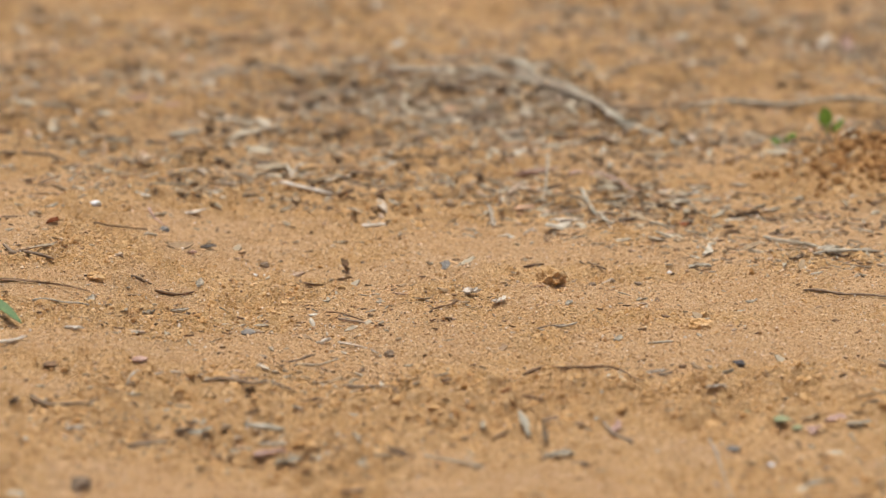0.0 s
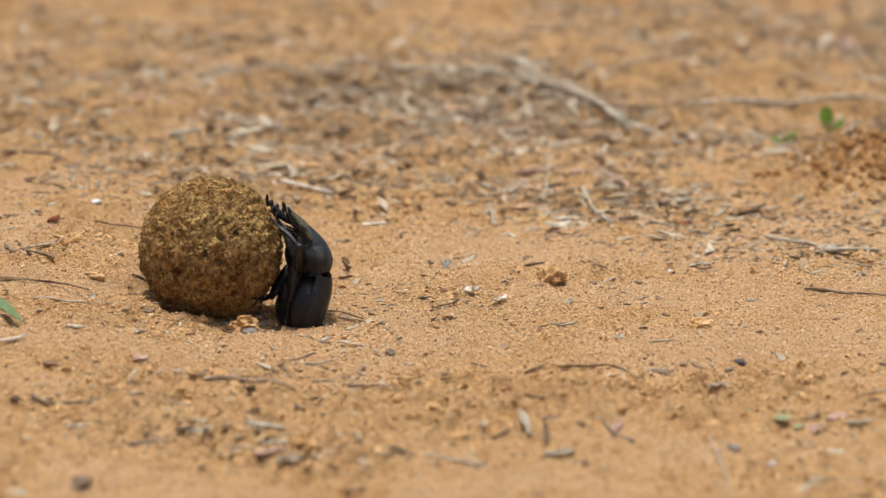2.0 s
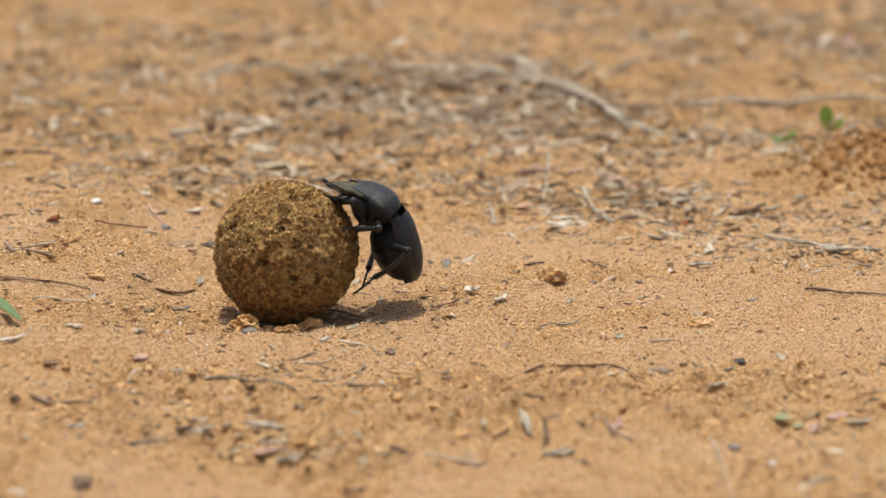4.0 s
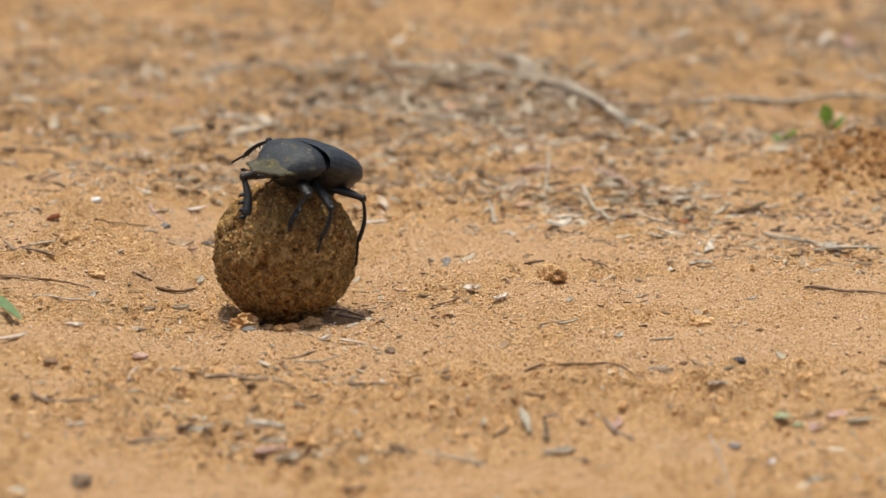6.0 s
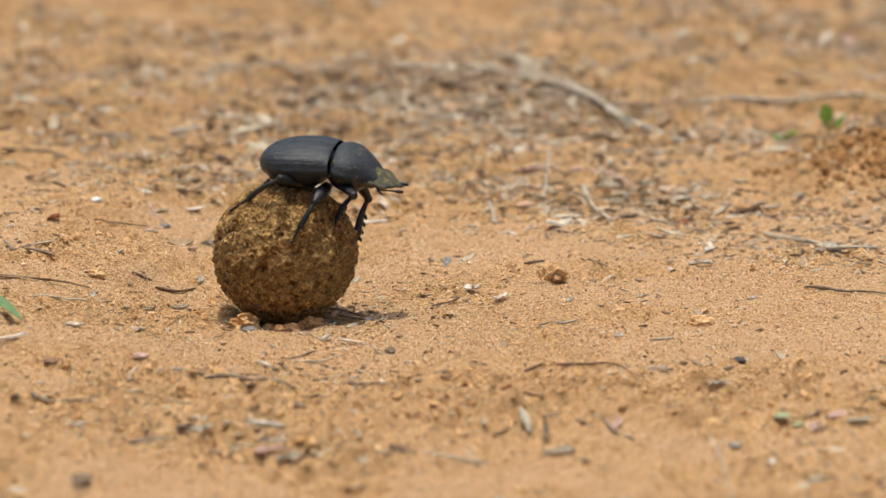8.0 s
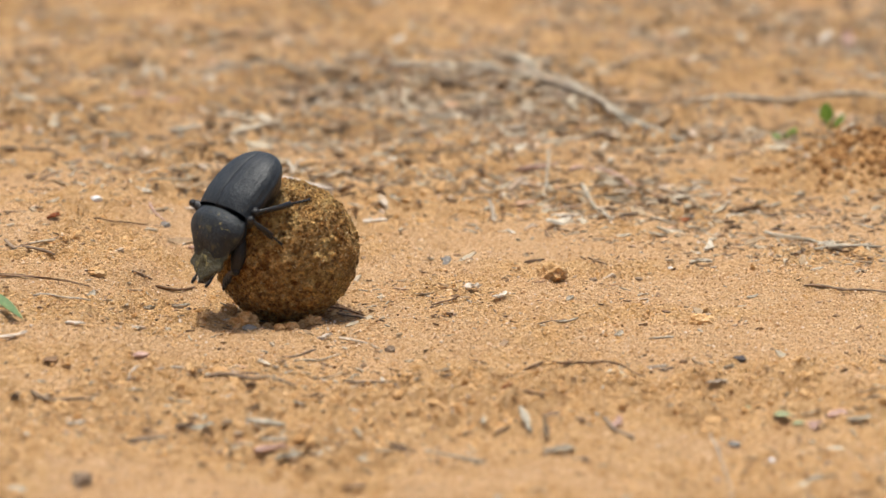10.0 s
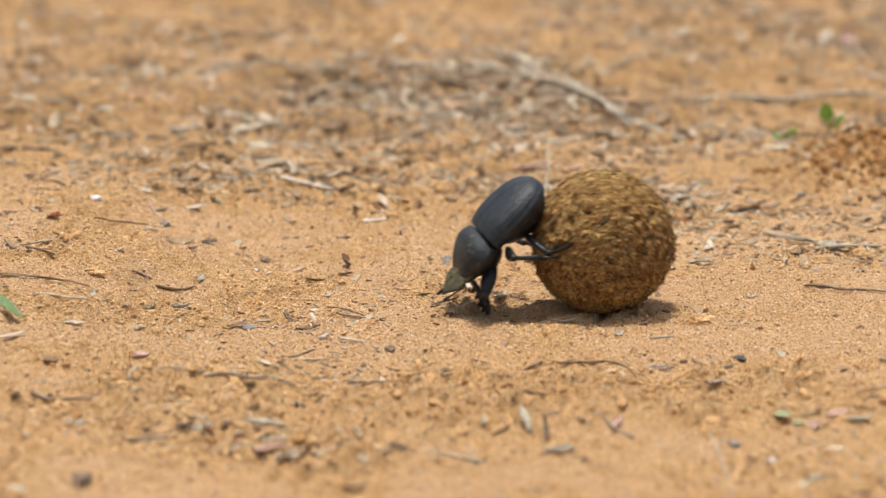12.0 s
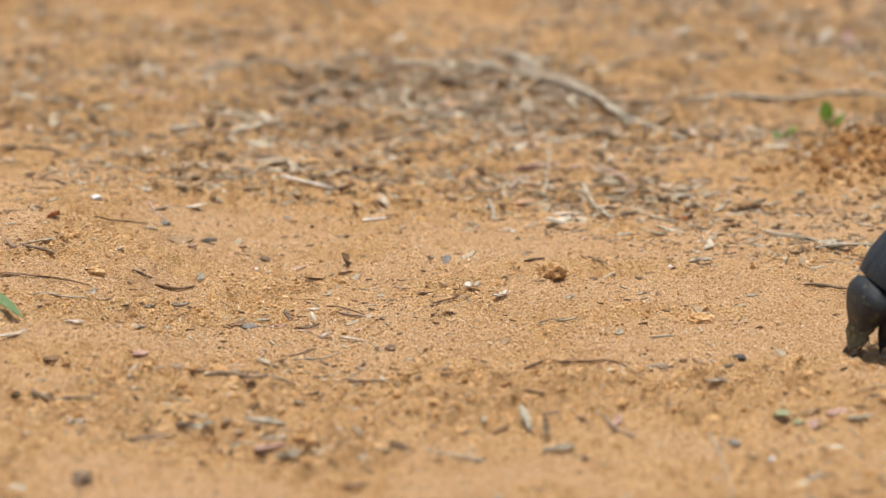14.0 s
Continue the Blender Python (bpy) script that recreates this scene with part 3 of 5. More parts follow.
def build_branches():
    stick("branch", [(-0.0233, 0.3423), (-0.0062, 0.3326), (0.0155, 0.3216), (0.0344, 0.3054), (0.0481, 0.2843), (0.0611, 0.2575), (0.0734, 0.2256), (0.0854, 0.1996), (0.0939, 0.1768)], 0.0030, GREY_WOOD, "long weathered pale grey branch lying on litter", "branch", 0.9, 0.35)
    stick("branch", [(0.0212, 0.3508), (0.0360, 0.3216), (0.0523, 0.2843), (0.0634, 0.2476), (0.0750, 0.2125)], 0.0026, GREY_WOOD, "pale split branch beside a longer one", "branch", 1.6, 0.4)
    stick("branch", [(0.0304, 0.3175), (0.0431, 0.2909), (0.0567, 0.2638), (0.0673, 0.2304)], 0.0020, PALE_STRAW, "thin bleached branch beside a thicker one", "branch", 2.2, 0.4)
    stick("branch", [(0.0639, 0.2702), (0.0762, 0.2601), (0.0889, 0.2664), (0.0977, 0.2451)], 0.0024, DARK_WOOD, "dark broken branch under a pale one", "branch", 0.5, 0.4)
    stick("branch", [(0.0983, 0.2439), (0.1139, 0.2476), (0.1298, 0.2513), (0.1424, 0.2576), (0.1540, 0.2626), (0.1682, 0.2651), (0.1897, 0.2702)], 0.0026, GREY_WOOD, "thin grey branch lying straight on sand", "branch", 0.7, 0.25)
    stick("branch", [(-0.0076, 0.2256), (0.0044, 0.2304), (0.0175, 0.2439), (0.0232, 0.2304)], 0.0026, DARK_WOOD, "short dark grey broken stick in the litter", "branch", 1.0, 0.25)
    stick("branch", [(-0.0053, 0.2196), (0.0078, 0.2220), (0.0187, 0.2328)], 0.0016, GREY_WOOD, "thin grey stick against a dark one", "branch", 0.8, 0.3)
    stick("branch", [(-0.0975, 0.3507), (-0.0842, 0.3409), (-0.0712, 0.3339), (-0.0592, 0.3229)], 0.0020, GREY_WOOD, "thin grey stick at the edge of the litter", "branch", 0.8, 0.3)
    # dark stick laid along the litter as a shadow line
    stick("branch", [(-0.0706, 0.3094), (-0.0572, 0.3014), (-0.0417, 0.3014), (-0.0221, 0.2909)], 0.0026, DARK_WOOD, "dark stick standing in for a shadow line in bark litter", "branch", 0.4, 0.5)
    stick("branch", [(-0.0444, 0.3451), (-0.0359, 0.3593), (-0.0268, 0.3479), (-0.0204, 0.3094), (-0.0161, 0.2575)], 0.0022, BROWN_BARK, "crooked brown branch tangled in bark litter", "branch", 1.2, 0.4)
    stick("branch", [(-0.0342, 0.3708), (-0.0235, 0.3564), (-0.0177, 0.3202)], 0.0016, BROWN_BARK, "short brown branch tangled in bark litter", "branch", 0.8, 0.4)
    # two dark sticks added as the shadow beneath the pale branch
    stick("branch", [(-0.0042, 0.3014), (0.0124, 0.2922), (0.0229, 0.3027), (0.0364, 0.2896), (0.0500, 0.2727)], 0.0024, DARK_WOOD, "dark stick added as shade beneath a pale branch", "branch", 0.4, 0.4)
    stick("branch", [(0.0268, 0.2779), (0.0406, 0.2676), (0.0584, 0.2476)], 0.0018, DARK_WOOD, "thin dark stick added as shade beneath a pale branch", "branch", 0.5, 0.4)
    stick("branch", [(0.0661, 0.3825), (0.0758, 0.3854)], 0.0030, DARK_WOOD, "dark stick far back on the sand", "branch", 0.6, 0.3)
    stick("branch", [(0.1083, 0.3593), (0.1179, 0.3650), (0.1279, 0.3665)], 0.0022, GREY_WOOD, "grey stick far back on the sand", "branch", 0.5, 0.3)
    stick("branch", [(0.0550, 0.3508), (0.0667, 0.3367), (0.0839, 0.3395)], 0.0018, GREY_WOOD, "thin grey stick far back on the sand", "branch", 0.5, 0.3)
    stick("branch", [(-0.1179, 0.4403), (-0.0989, 0.4247), (-0.0802, 0.4093)], 0.0026, BROWN_BARK, "brown stick far back on bare sand", "branch", 0.4, 0.3)


def build_twigs():
    T = "twig"
    stick(T, [(0.0237, -0.1662), (0.0360, -0.1579), (0.0498, -0.1496), (0.0593, -0.1675)], 0.0010, BROWN_BARK, "thin bent brown twig on open sand", lift=0.6)
    stick(T, [(0.1161, -0.0646), (0.1281, -0.0657), (0.1466, -0.0770)], 0.0011, DARK_WOOD, "thin straight dark twig on bare sand", lift=0.8)
    stick(T, [(-0.1275, -0.1068), (-0.1184, -0.1073), (-0.1095, -0.1085)], 0.0009, GREY_WOOD, "thin grey twig next to a flat chip")
    stick(T, [(-0.0696, -0.1798), (-0.0567, -0.1824), (-0.0425, -0.1880)], 0.0013, DARK_WOOD, "dark straight twig in crumbled sand", lift=0.7)
    stick(T, [(-0.0919, -0.1820), (-0.0859, -0.1660), (-0.0754, -0.1672)], 0.0013, PALE_STRAW, "bleached bent stalk on the sand")
    stick(T, [(-0.0278, -0.1719), (-0.0149, -0.1782)], 0.0010, DARK_WOOD, "short dark twig in crumbled sand")
    stick(T, [(-0.1439, -0.0418), (-0.1346, -0.0639), (-0.1247, -0.0658)], 0.0015, DARK_WOOD, "curved piece of dark bark on pale sand", "bark strip")
    stick(T, [(-0.1385, -0.0441), (-0.1299, -0.0477), (-0.1237, -0.0299)], 0.0007, DARK_WOOD, "hair-thin dark twig on pale sand")
    stick(T, [(-0.0997, -0.0703), (-0.0940, -0.0619)], 0.0013, DARK_WOOD, "short dark splinter on pale sand")
    stick(T, [(-0.0926, -0.0659), (-0.0885, -0.0633), (-0.0809, -0.0542)], 0.0013, BROWN_BARK, "short curved strip of brown bark", "bark strip")
    stick(T, [(-0.0375, -0.0735), (-0.0317, -0.0757), (-0.0252, -0.0821)], 0.0007, BROWN_BARK, "thin brown splinter on trodden sand")
    stick(T, [(-0.0031, -0.0890), (0.0026, -0.0856), (0.0084, -0.0697)], 0.0007, BROWN_BARK, "hair-thin brown twig on smooth sand")
    stick(T, [(0.0351, -0.1040), (0.0417, -0.1023)], 0.0010, GREY_WOOD, "short grey twig on smooth sand")
    stick(T, [(0.0627, -0.1243), (0.0703, -0.1243)], 0.0010, GREY_WOOD, "short grey twig on smooth sand")
    stick(T, [(0.1196, -0.2038), (0.1291, -0.2180)], 0.0010, DARK_WOOD, "thin dark twig in the sand")
    stick(T, [(0.0449, -0.2148), (0.0471, -0.2267), (0.0524, -0.2375)], 0.0015, DARK_WOOD, "dark crooked twig in crumbled sand")
    stick(T, [(-0.0548, -0.2235), (-0.0442, -0.2255)], 0.0022, GREY_WOOD, "thick grey broken twig on sand")
    stick(T, [(-0.0484, -0.1469), (-0.0421, -0.1335), (-0.0387, -0.1318)], 0.0010, DARK_WOOD, "thin dark crooked twig")
    stick(T, [(-0.0447, -0.1552), (-0.0316, -0.1398)], 0.0008, GREY_WOOD, "hair-thin grey twig on the sand")
    stick(T, [(-0.1176, -0.2020), (-0.1096, -0.2092), (-0.0998, -0.2111)], 0.0012, DARK_WOOD, "thin dark twig in the sand")
    stick(T, [(-0.0876, -0.2334), (-0.0824, -0.2304), (-0.0758, -0.2297)], 0.0018, DARK_WOOD, "thick dark twig in the sand")
    stick(T, [(0.0227, -0.1913), (0.0289, -0.1998)], 0.0013, BROWN_BARK, "short brown twig in crumbled sand")
    stick(T, [(0.0136, -0.1768), (0.0193, -0.1992)], 0.0013, RUST, "short rust-brown twig in crumbled sand")
    stick(T, [(-0.0593, 0.0943), (-0.0495, 0.0918), (-0.0400, 0.0848)], 0.0019, BLEACHED, "bleached stalk lying on the sand")
    stick(T, [(-0.1029, 0.0396), (-0.0999, 0.0259), (-0.0961, 0.0199)], 0.0011, PINK_BARK, "pinkish splinter on pale sand")
    stick(T, [(-0.1185, -0.0040), (-0.1071, 0.0075), (-0.1012, 0.0099)], 0.0009, BROWN_BARK, "thin brown twig on pale sand")
    stick(T, [(-0.1673, 0.1391), (-0.1551, 0.1439), (-0.1409, 0.1310)], 0.0016, DARK_WOOD, "dark thin stick on the bank")
    stick(T, [(-0.1724, 0.2589), (-0.1582, 0.2556), (-0.1458, 0.2458)], 0.0018, DARK_WOOD, "dark stick on the bank among litter")
    stick(T, [(0.1253, -0.0025), (0.1369, -0.0018), (0.1485, -0.0008)], 0.0018, GREY_WOOD, "grey broken stick among flakes")
    stick(T, [(0.1112, 0.0330), (0.1200, 0.0219), (0.1317, 0.0039)], 0.0016, GREY_WOOD, "thin grey stick among flakes")
    stick(T, [(0.0470, 0.1154), (0.0587, 0.1442), (0.0723, 0.0980)], 0.0018, PINK_BARK, "reddish crooked stick in the litter")
    stick(T, [(0.0403, 0.1589), (0.0381, 0.1098), (0.0360, 0.0809)], 0.0012, GREY_WOOD, "thin grey stick standing out of the litter", lift=1.5)
    stick(T, [(0.0217, 0.1296), (0.0201, 0.0658)], 0.0011, BROWN_BARK, "thin brown stick in the litter", lift=1.5)
    stick(T, [(0.0736, -0.2302), (0.0758, -0.2734), (0.0745, -0.3009)], 0.0007, PALE_STRAW, "hair-thin pale stalk in near sand")
    stick(T, [(0.0509, 0.1058), (0.0538, 0.0746), (0.0621, 0.0363)], 0.0018, GREY_WOOD, "short grey stick in the litter")
    stick(T, [(0.0272, -0.1025), (0.0351, -0.1044), (0.0382, -0.1015)], 0.0007, DARK_WOOD, "hair-thin dark twig on smooth sand")
    stick(T, [(-0.0334, -0.0801), (-0.0261, -0.0835), (-0.0218, -0.0992)], 0.0011, DARK_WOOD, "dark splinter on trodden sand")


def build_chips():
    F = flake
    F(-0.1097, -0.1021, 0.0042, 0.0034, 60, GREY_WOOD, "flat grey chip at the end of a twig", tilt=25)
    F(-0.1121, -0.1347, 0.0092, 0.0015, -30, BLEACHED, "bleached splinter of straw on the sand", category="straw", name="straw")
    F(-0.1291, -0.1507, 0.0105, 0.0016, 8, BLEACHED, "bleached splinter of straw on the sand", category="straw", name="straw")
    F(-0.0365, -0.1175, 0.0050, 0.0022, 28, BLEACHED, "pale flat chip on trodden sand", tilt=12)
    F(0.0005, -0.0216, 0.0050, 0.0040, 70, STONE, "grey flat chip on smooth sand", tilt=35)
    F(0.0092, -0.0660, 0.0075, 0.0042, -35, BLEACHED, "bleached cupped chip on smooth sand", tilt=15, roll=25)
    F(0.0179, -0.0758, 0.0060, 0.0026, 35, BLEACHED, "pale chip on smooth sand")
    F(0.0989, -0.0709, 0.0040, 0.0018, 20, GREY_WOOD, "small grey chip on smooth sand")
    F(0.0402, -0.0732, 0.0032, 0.0030, 10, GREY_WOOD, "small grey chip on smooth sand", tilt=30)
    F(0.0628, -0.1533, 0.0082, 0.0020, -5, PALE_STRAW, "pale splinter on the sand")
    F(0.0660, -0.1553, 0.0050, 0.0016, 5, DARK_WOOD, "small dark chip under a pale splinter")
    F(0.0793, -0.1808, 0.0062, 0.0024, 0, PALE_STRAW, "pale flat chip on the sand")
    F(0.0847, -0.1573, 0.0045, 0.0030, -50, GREY_WOOD, "small grey chip on the sand", tilt=20)
    F(0.0539, -0.1160, 0.0036, 0.0028, 40, GREY_WOOD, "small grey chip on smooth sand", tilt=20)
    F(0.0228, -0.2236, 0.0115, 0.0034, 108, GREY_WOOD, "long grey chip lying end-on in the sand", tilt=25)
    F(0.0281, -0.2308, 0.0070, 0.0026, 100, DARK_WOOD, "dark chip stuck in crumbled sand", tilt=45)
    F(0.0484, -0.2220, 0.0058, 0.0034, 60, PINK_BARK, "pinkish chip leaning on a twig", tilt=20)
    F(0.1105, -0.2143, 0.0070, 0.0048, 10, PINK_BARK, "pale pink chip in near sand")
    F(0.1164, -0.2189, 0.0075, 0.0038, -10, GREY_WOOD, "grey flat chip in near sand")
    F(0.1027, -0.2284, 0.0050, 0.0050, 10, PINK_BARK, "pale pink chip in near sand", tilt=20)
    F(0.0316, -0.2460, 0.0090, 0.0036, 5, GREY_WOOD, "grey flat chip in near sand")
    F(0.0375, -0.2512, 0.0060, 0.0022, -50, DARK_WOOD, "dark chip in near sand")
    F(0.0994, -0.2767, 0.0100, 0.0030, -5, GREY_WOOD, "grey splinter in near sand")
    F(-0.0471, -0.2469, 0.0100, 0.0040, 5, PINK_BARK, "pale pinkish flake in near sand")
    F(-0.0371, -0.2463, 0.0090, 0.0034, -60, DARK_WOOD, "dark bark flake in near sand", tilt=20)
    F(-0.0420, -0.2512, 0.0080, 0.0034, 15, GREY_WOOD, "grey flake in near sand")
    F(-0.1035, -0.2296, 0.0090, 0.0026, 15, PALE_STRAW, "pale splinter in near sand")
    F(-0.0677, -0.2267, 0.0080, 0.0036, 20, GREY_WOOD, "grey flake in near sand")
    F(-0.0718, -0.2251, 0.0070, 0.0030, -15, DARK_WOOD, "dark flake in near sand")
    F(-0.1114, -0.2846, 0.0140, 0.0050, -20, GREY_WOOD, "grey flake close to the lens")
    F(-0.0258, 0.0374, 0.0130, 0.0028, -6, BLEACHED, "bleached splinter on pale sand", category="straw", name="straw")
    F(-0.0884, 0.0436, 0.0110, 0.0022, 0, BLEACHED, "bleached splinter on pale sand", category="straw", name="straw")
    F(0.0173, 0.0516, 0.0120, 0.0028, 100, PALE_STRAW, "pale splinter lying end-on", tilt=30)
    F(-0.1320, -0.0021, 0.0050, 0.0030, 5, RUST, "rust-red chip of bark on pale sand", tilt=15)
    F(-0.0348, 0.0787, 0.0070, 0.0048, -20, BROWN_BARK, "brown curled chip of bark", tilt=25)
    F(-0.0232, 0.0824, 0.0070, 0.0040, 10, BROWN_BARK, "brown curled chip of bark", tilt=25)
    F(0.0851, -0.0174, 0.0100, 0.0034, -8, GREY_WOOD, "grey flat chip on smooth sand")
    F(0.1211, 0.0033, 0.0075, 0.0040, -30, DARK_WOOD, "dark chip at the end of the flakes", tilt=15)
    F(0.1309, 0.0051, 0.0080, 0.0040, 10, GREY_WOOD, "grey flake in a small heap")
    F(0.1401, 0.0017, 0.0110, 0.0040, -8, PALE_STRAW, "pale flake in a small heap", tilt=5)
    F(0.1718, 0.4126, 0.0130, 0.0060, 70, PALE_STRAW, "pale flake far back", tilt=20)
    F(0.1809, 0.4023, 0.0120, 0.0070, 80, PINK_BARK, "pinkish flake far back", tilt=35)
    F(0.0276, 0.1949, 0.0100, 0.0040, 5, PALE_STRAW, "pale flake in the litter")
    F(-0.0987, 0.1625, 0.0150, 0.0050, -8, PALE_STRAW, "pale flake of bark on the bank")
    F(-0.1010, 0.1963, 0.0150, 0.0036, 5, GREY_WOOD, "grey flake of bark on the bank")
    F(-0.1277, 0.2769, 0.0130, 0.0050, -10, PINK_BARK, "pinkish flake of bark on the bank")
    F(-0.1125, 0.2616, 0.0120, 0.0050, 5, PINK_BARK, "pinkish flake of bark on the bank")
    F(-0.0988, 0.3397, 0.0120, 0.0044, -8, GREY_WOOD, "grey flake of bark on sand")
    F(-0.0388, 0.3753, 0.0130, 0.0050, 10, GREY_WOOD, "grey flake beside a long branch")
    F(0.0628, 0.1162, 0.0110, 0.0050, -50, PALE_STRAW, "pale flake in the litter", tilt=15)
    F(0.0675, 0.1047, 0.0110, 0.0046, -50, GREY_WOOD, "grey flake in the litter", tilt=15)
    F(0.0853, 0.0591, 0.0060, 0.0040, 5, RUST, "rust-orange chip in the litter")
    F(-0.0523, 0.0848, 0.0040, 0.0020, 40, DARK_WOOD, "dark chip on crumbled sand")
    F(0.0327, 0.1296, 0.0130, 0.0036, 2, PINK_BARK, "pinkish flake in the litter")
    F(0.1124, 0.0713, 0.0100, 0.0040, -60, GREY_WOOD, "grey flake in the litter", tilt=25)
    F(-0.0681, -0.0028, 0.0030, 0.0012, -20, BROWN_BARK, "small brown sliver on pale sand")
    F(-0.0797, 0.0000, 0.0062, 0.0022, -15, STONE, "grey sliver on pale sand")
    F(-0.0850, -0.0071, 0.0048, 0.0022, -30, PINK_BARK, "pinkish sliver on pale sand")
    F(-0.0800, -0.0406, 0.0042, 0.0034, 70, GREY_WOOD, "pale grey chip in crumbled sand", tilt=35)
    F(-0.0330, -0.0179, 0.0056, 0.0040, 130, BROWN_BARK, "dark brown seed husk standing on sand", tilt=55, category="seed husk", name="seed_husk")
    F(-0.0329, -0.0297, 0.0052, 0.0014, 5, BROWN_BARK, "thin brown sliver below a dark seed")
    F(-0.0919, -0.1002, 0.0044, 0.0026, -20, GREY_WOOD, "small grey flake on trodden sand")
    F(-0.0834, -0.0832, 0.0062, 0.0026, -5, GREY_WOOD, "small grey flake on trodden sand")
    F(-0.0822, -0.0880, 0.0056, 0.0022, 10, DARK_WOOD, "small dark flake on trodden sand")
    F(-0.0939, -0.1287, 0.0044, 0.0022, -15, GREY_WOOD, "small grey flake on trodden sand")


def build_pebbles():
    L = lump
    L(-0.0605, -0.1067, 0.0048, STONE, "flat blue-grey pebble on trodden sand", flat=0.55, jag=0.12, turn=15)
    L(0.0885, -0.1474, 0.0042, DARK_STONE, "small black stone on smooth sand", jag=0.45, flat=0.7)
    L(-0.0601, -0.0107, 0.0034, DARK_WOOD, "dark brown seed on pale sand", "seed", "seed", flat=0.8)
    L(-0.0271, -0.0050, 0.0018, DARK_WOOD, "tiny dark seed on sand", "seed", "seed")
    L(-0.0630, -0.0199, 0.0022, QUARTZ, "white quartz pebble on crumbled sand")
    L(0.0755, -0.0226, 0.0018, QUARTZ, "white quartz pebble on smooth sand")
    L(0.0884, -0.2592, 0.0022, QUARTZ, "white quartz pebble in near sand")
    L(-0.1200, 0.0230, 0.0040, QUARTZ, "pale stone on the bank")
    L(-0.0956, 0.0151, 0.0040, STONE, "grey stone on pale sand")
    L(0.0359, -0.0480, 0.0085, CLOD, "brown upright clod of sand", "clod", "clod", flat=0.85, jag=0.55, sink=0.15)
    L(0.0800, -0.1032, 0.0075, CLOD, "crumbly clod of sand on smooth ground", "clod", "clod", jag=0.35)
    L(-0.1102, -0.0816, 0.0062, CLOD, "crumbly brown clod on pale sand", "clod", "clod", jag=0.35)
    L(0.0492, -0.0384, 0.0028, DARK_WOOD, "small dark seed on sand", "seed", "seed")
    L(0.0641, -0.0385, 0.0030, DARK_WOOD, "small dark seed on sand", "seed", "seed", flat=0.5)
    L(0.1228, -0.0980, 0.0022, BROWN_BARK, "small brown seed on bare sand", "seed", "seed")
    L(0.1049, -0.1658, 0.0030, RUST, "small rust-red seed on sand", "seed", "seed")
    L(-0.0163, -0.1374, 0.0034, DARK_WOOD, "dark bark nugget in crumbled sand", "bark chip", "bark_chip", jag=0.3, flat=0.8)
    L(-0.0186, -0.1858, 0.0030, BROWN_BARK, "small brown seed in crumbled sand", "seed", "seed")
    L(-0.0954, -0.2811, 0.0060, DARK_WOOD, "dark nugget of bark in near sand", "bark chip", "bark_chip", jag=0.3, flat=0.8)
    L(0.0379, -0.2208, 0.0034, BROWN_BARK, "brown seed in near sand", "seed", "seed")
    L(0.0800, -0.2346, 0.0040, STONE, "grey stone in near sand")
    L(0.0719, -0.1475, 0.0026, BROWN_BARK, "small brown seed on sand", "seed", "seed")
    L(-0.0899, -0.1569, 0.0052, PINK_BARK, "reddish chip in the sand", "bark chip", "bark_chip", flat=0.4)
    L(-0.1157, -0.1661, 0.0046, BROWN_BARK, "brown nugget of bark in the sand", "bark chip", "bark_chip", flat=0.5)


def leaf_blade(bm, base, tip, wide, up, fold=0.2):
    """A pointed leaf with a folded midrib and a little thickness."""
    n = 8
    way = tip - base
    side = way.cross(up).normalized()
    for s in (1, -1):
        rows = []
        for i in range(n + 1):
            u = i / n
            w = wide / 2 * math.sin(math.pi * min(1, u ** 0.8)) ** 0.8
            mid = base + way * u - up * way.length * 0.12 * u * u + up * s * 0.00012
            rows.append([bm.verts.new(mid + side * w * k + up * abs(k) * w * fold) for k in (-1, 0, 1)])
        for a, b in zip(rows, rows[1:]):
            for k in (0, 1):
                bm.faces.new((a[k], a[k + 1], b[k + 1], b[k]))


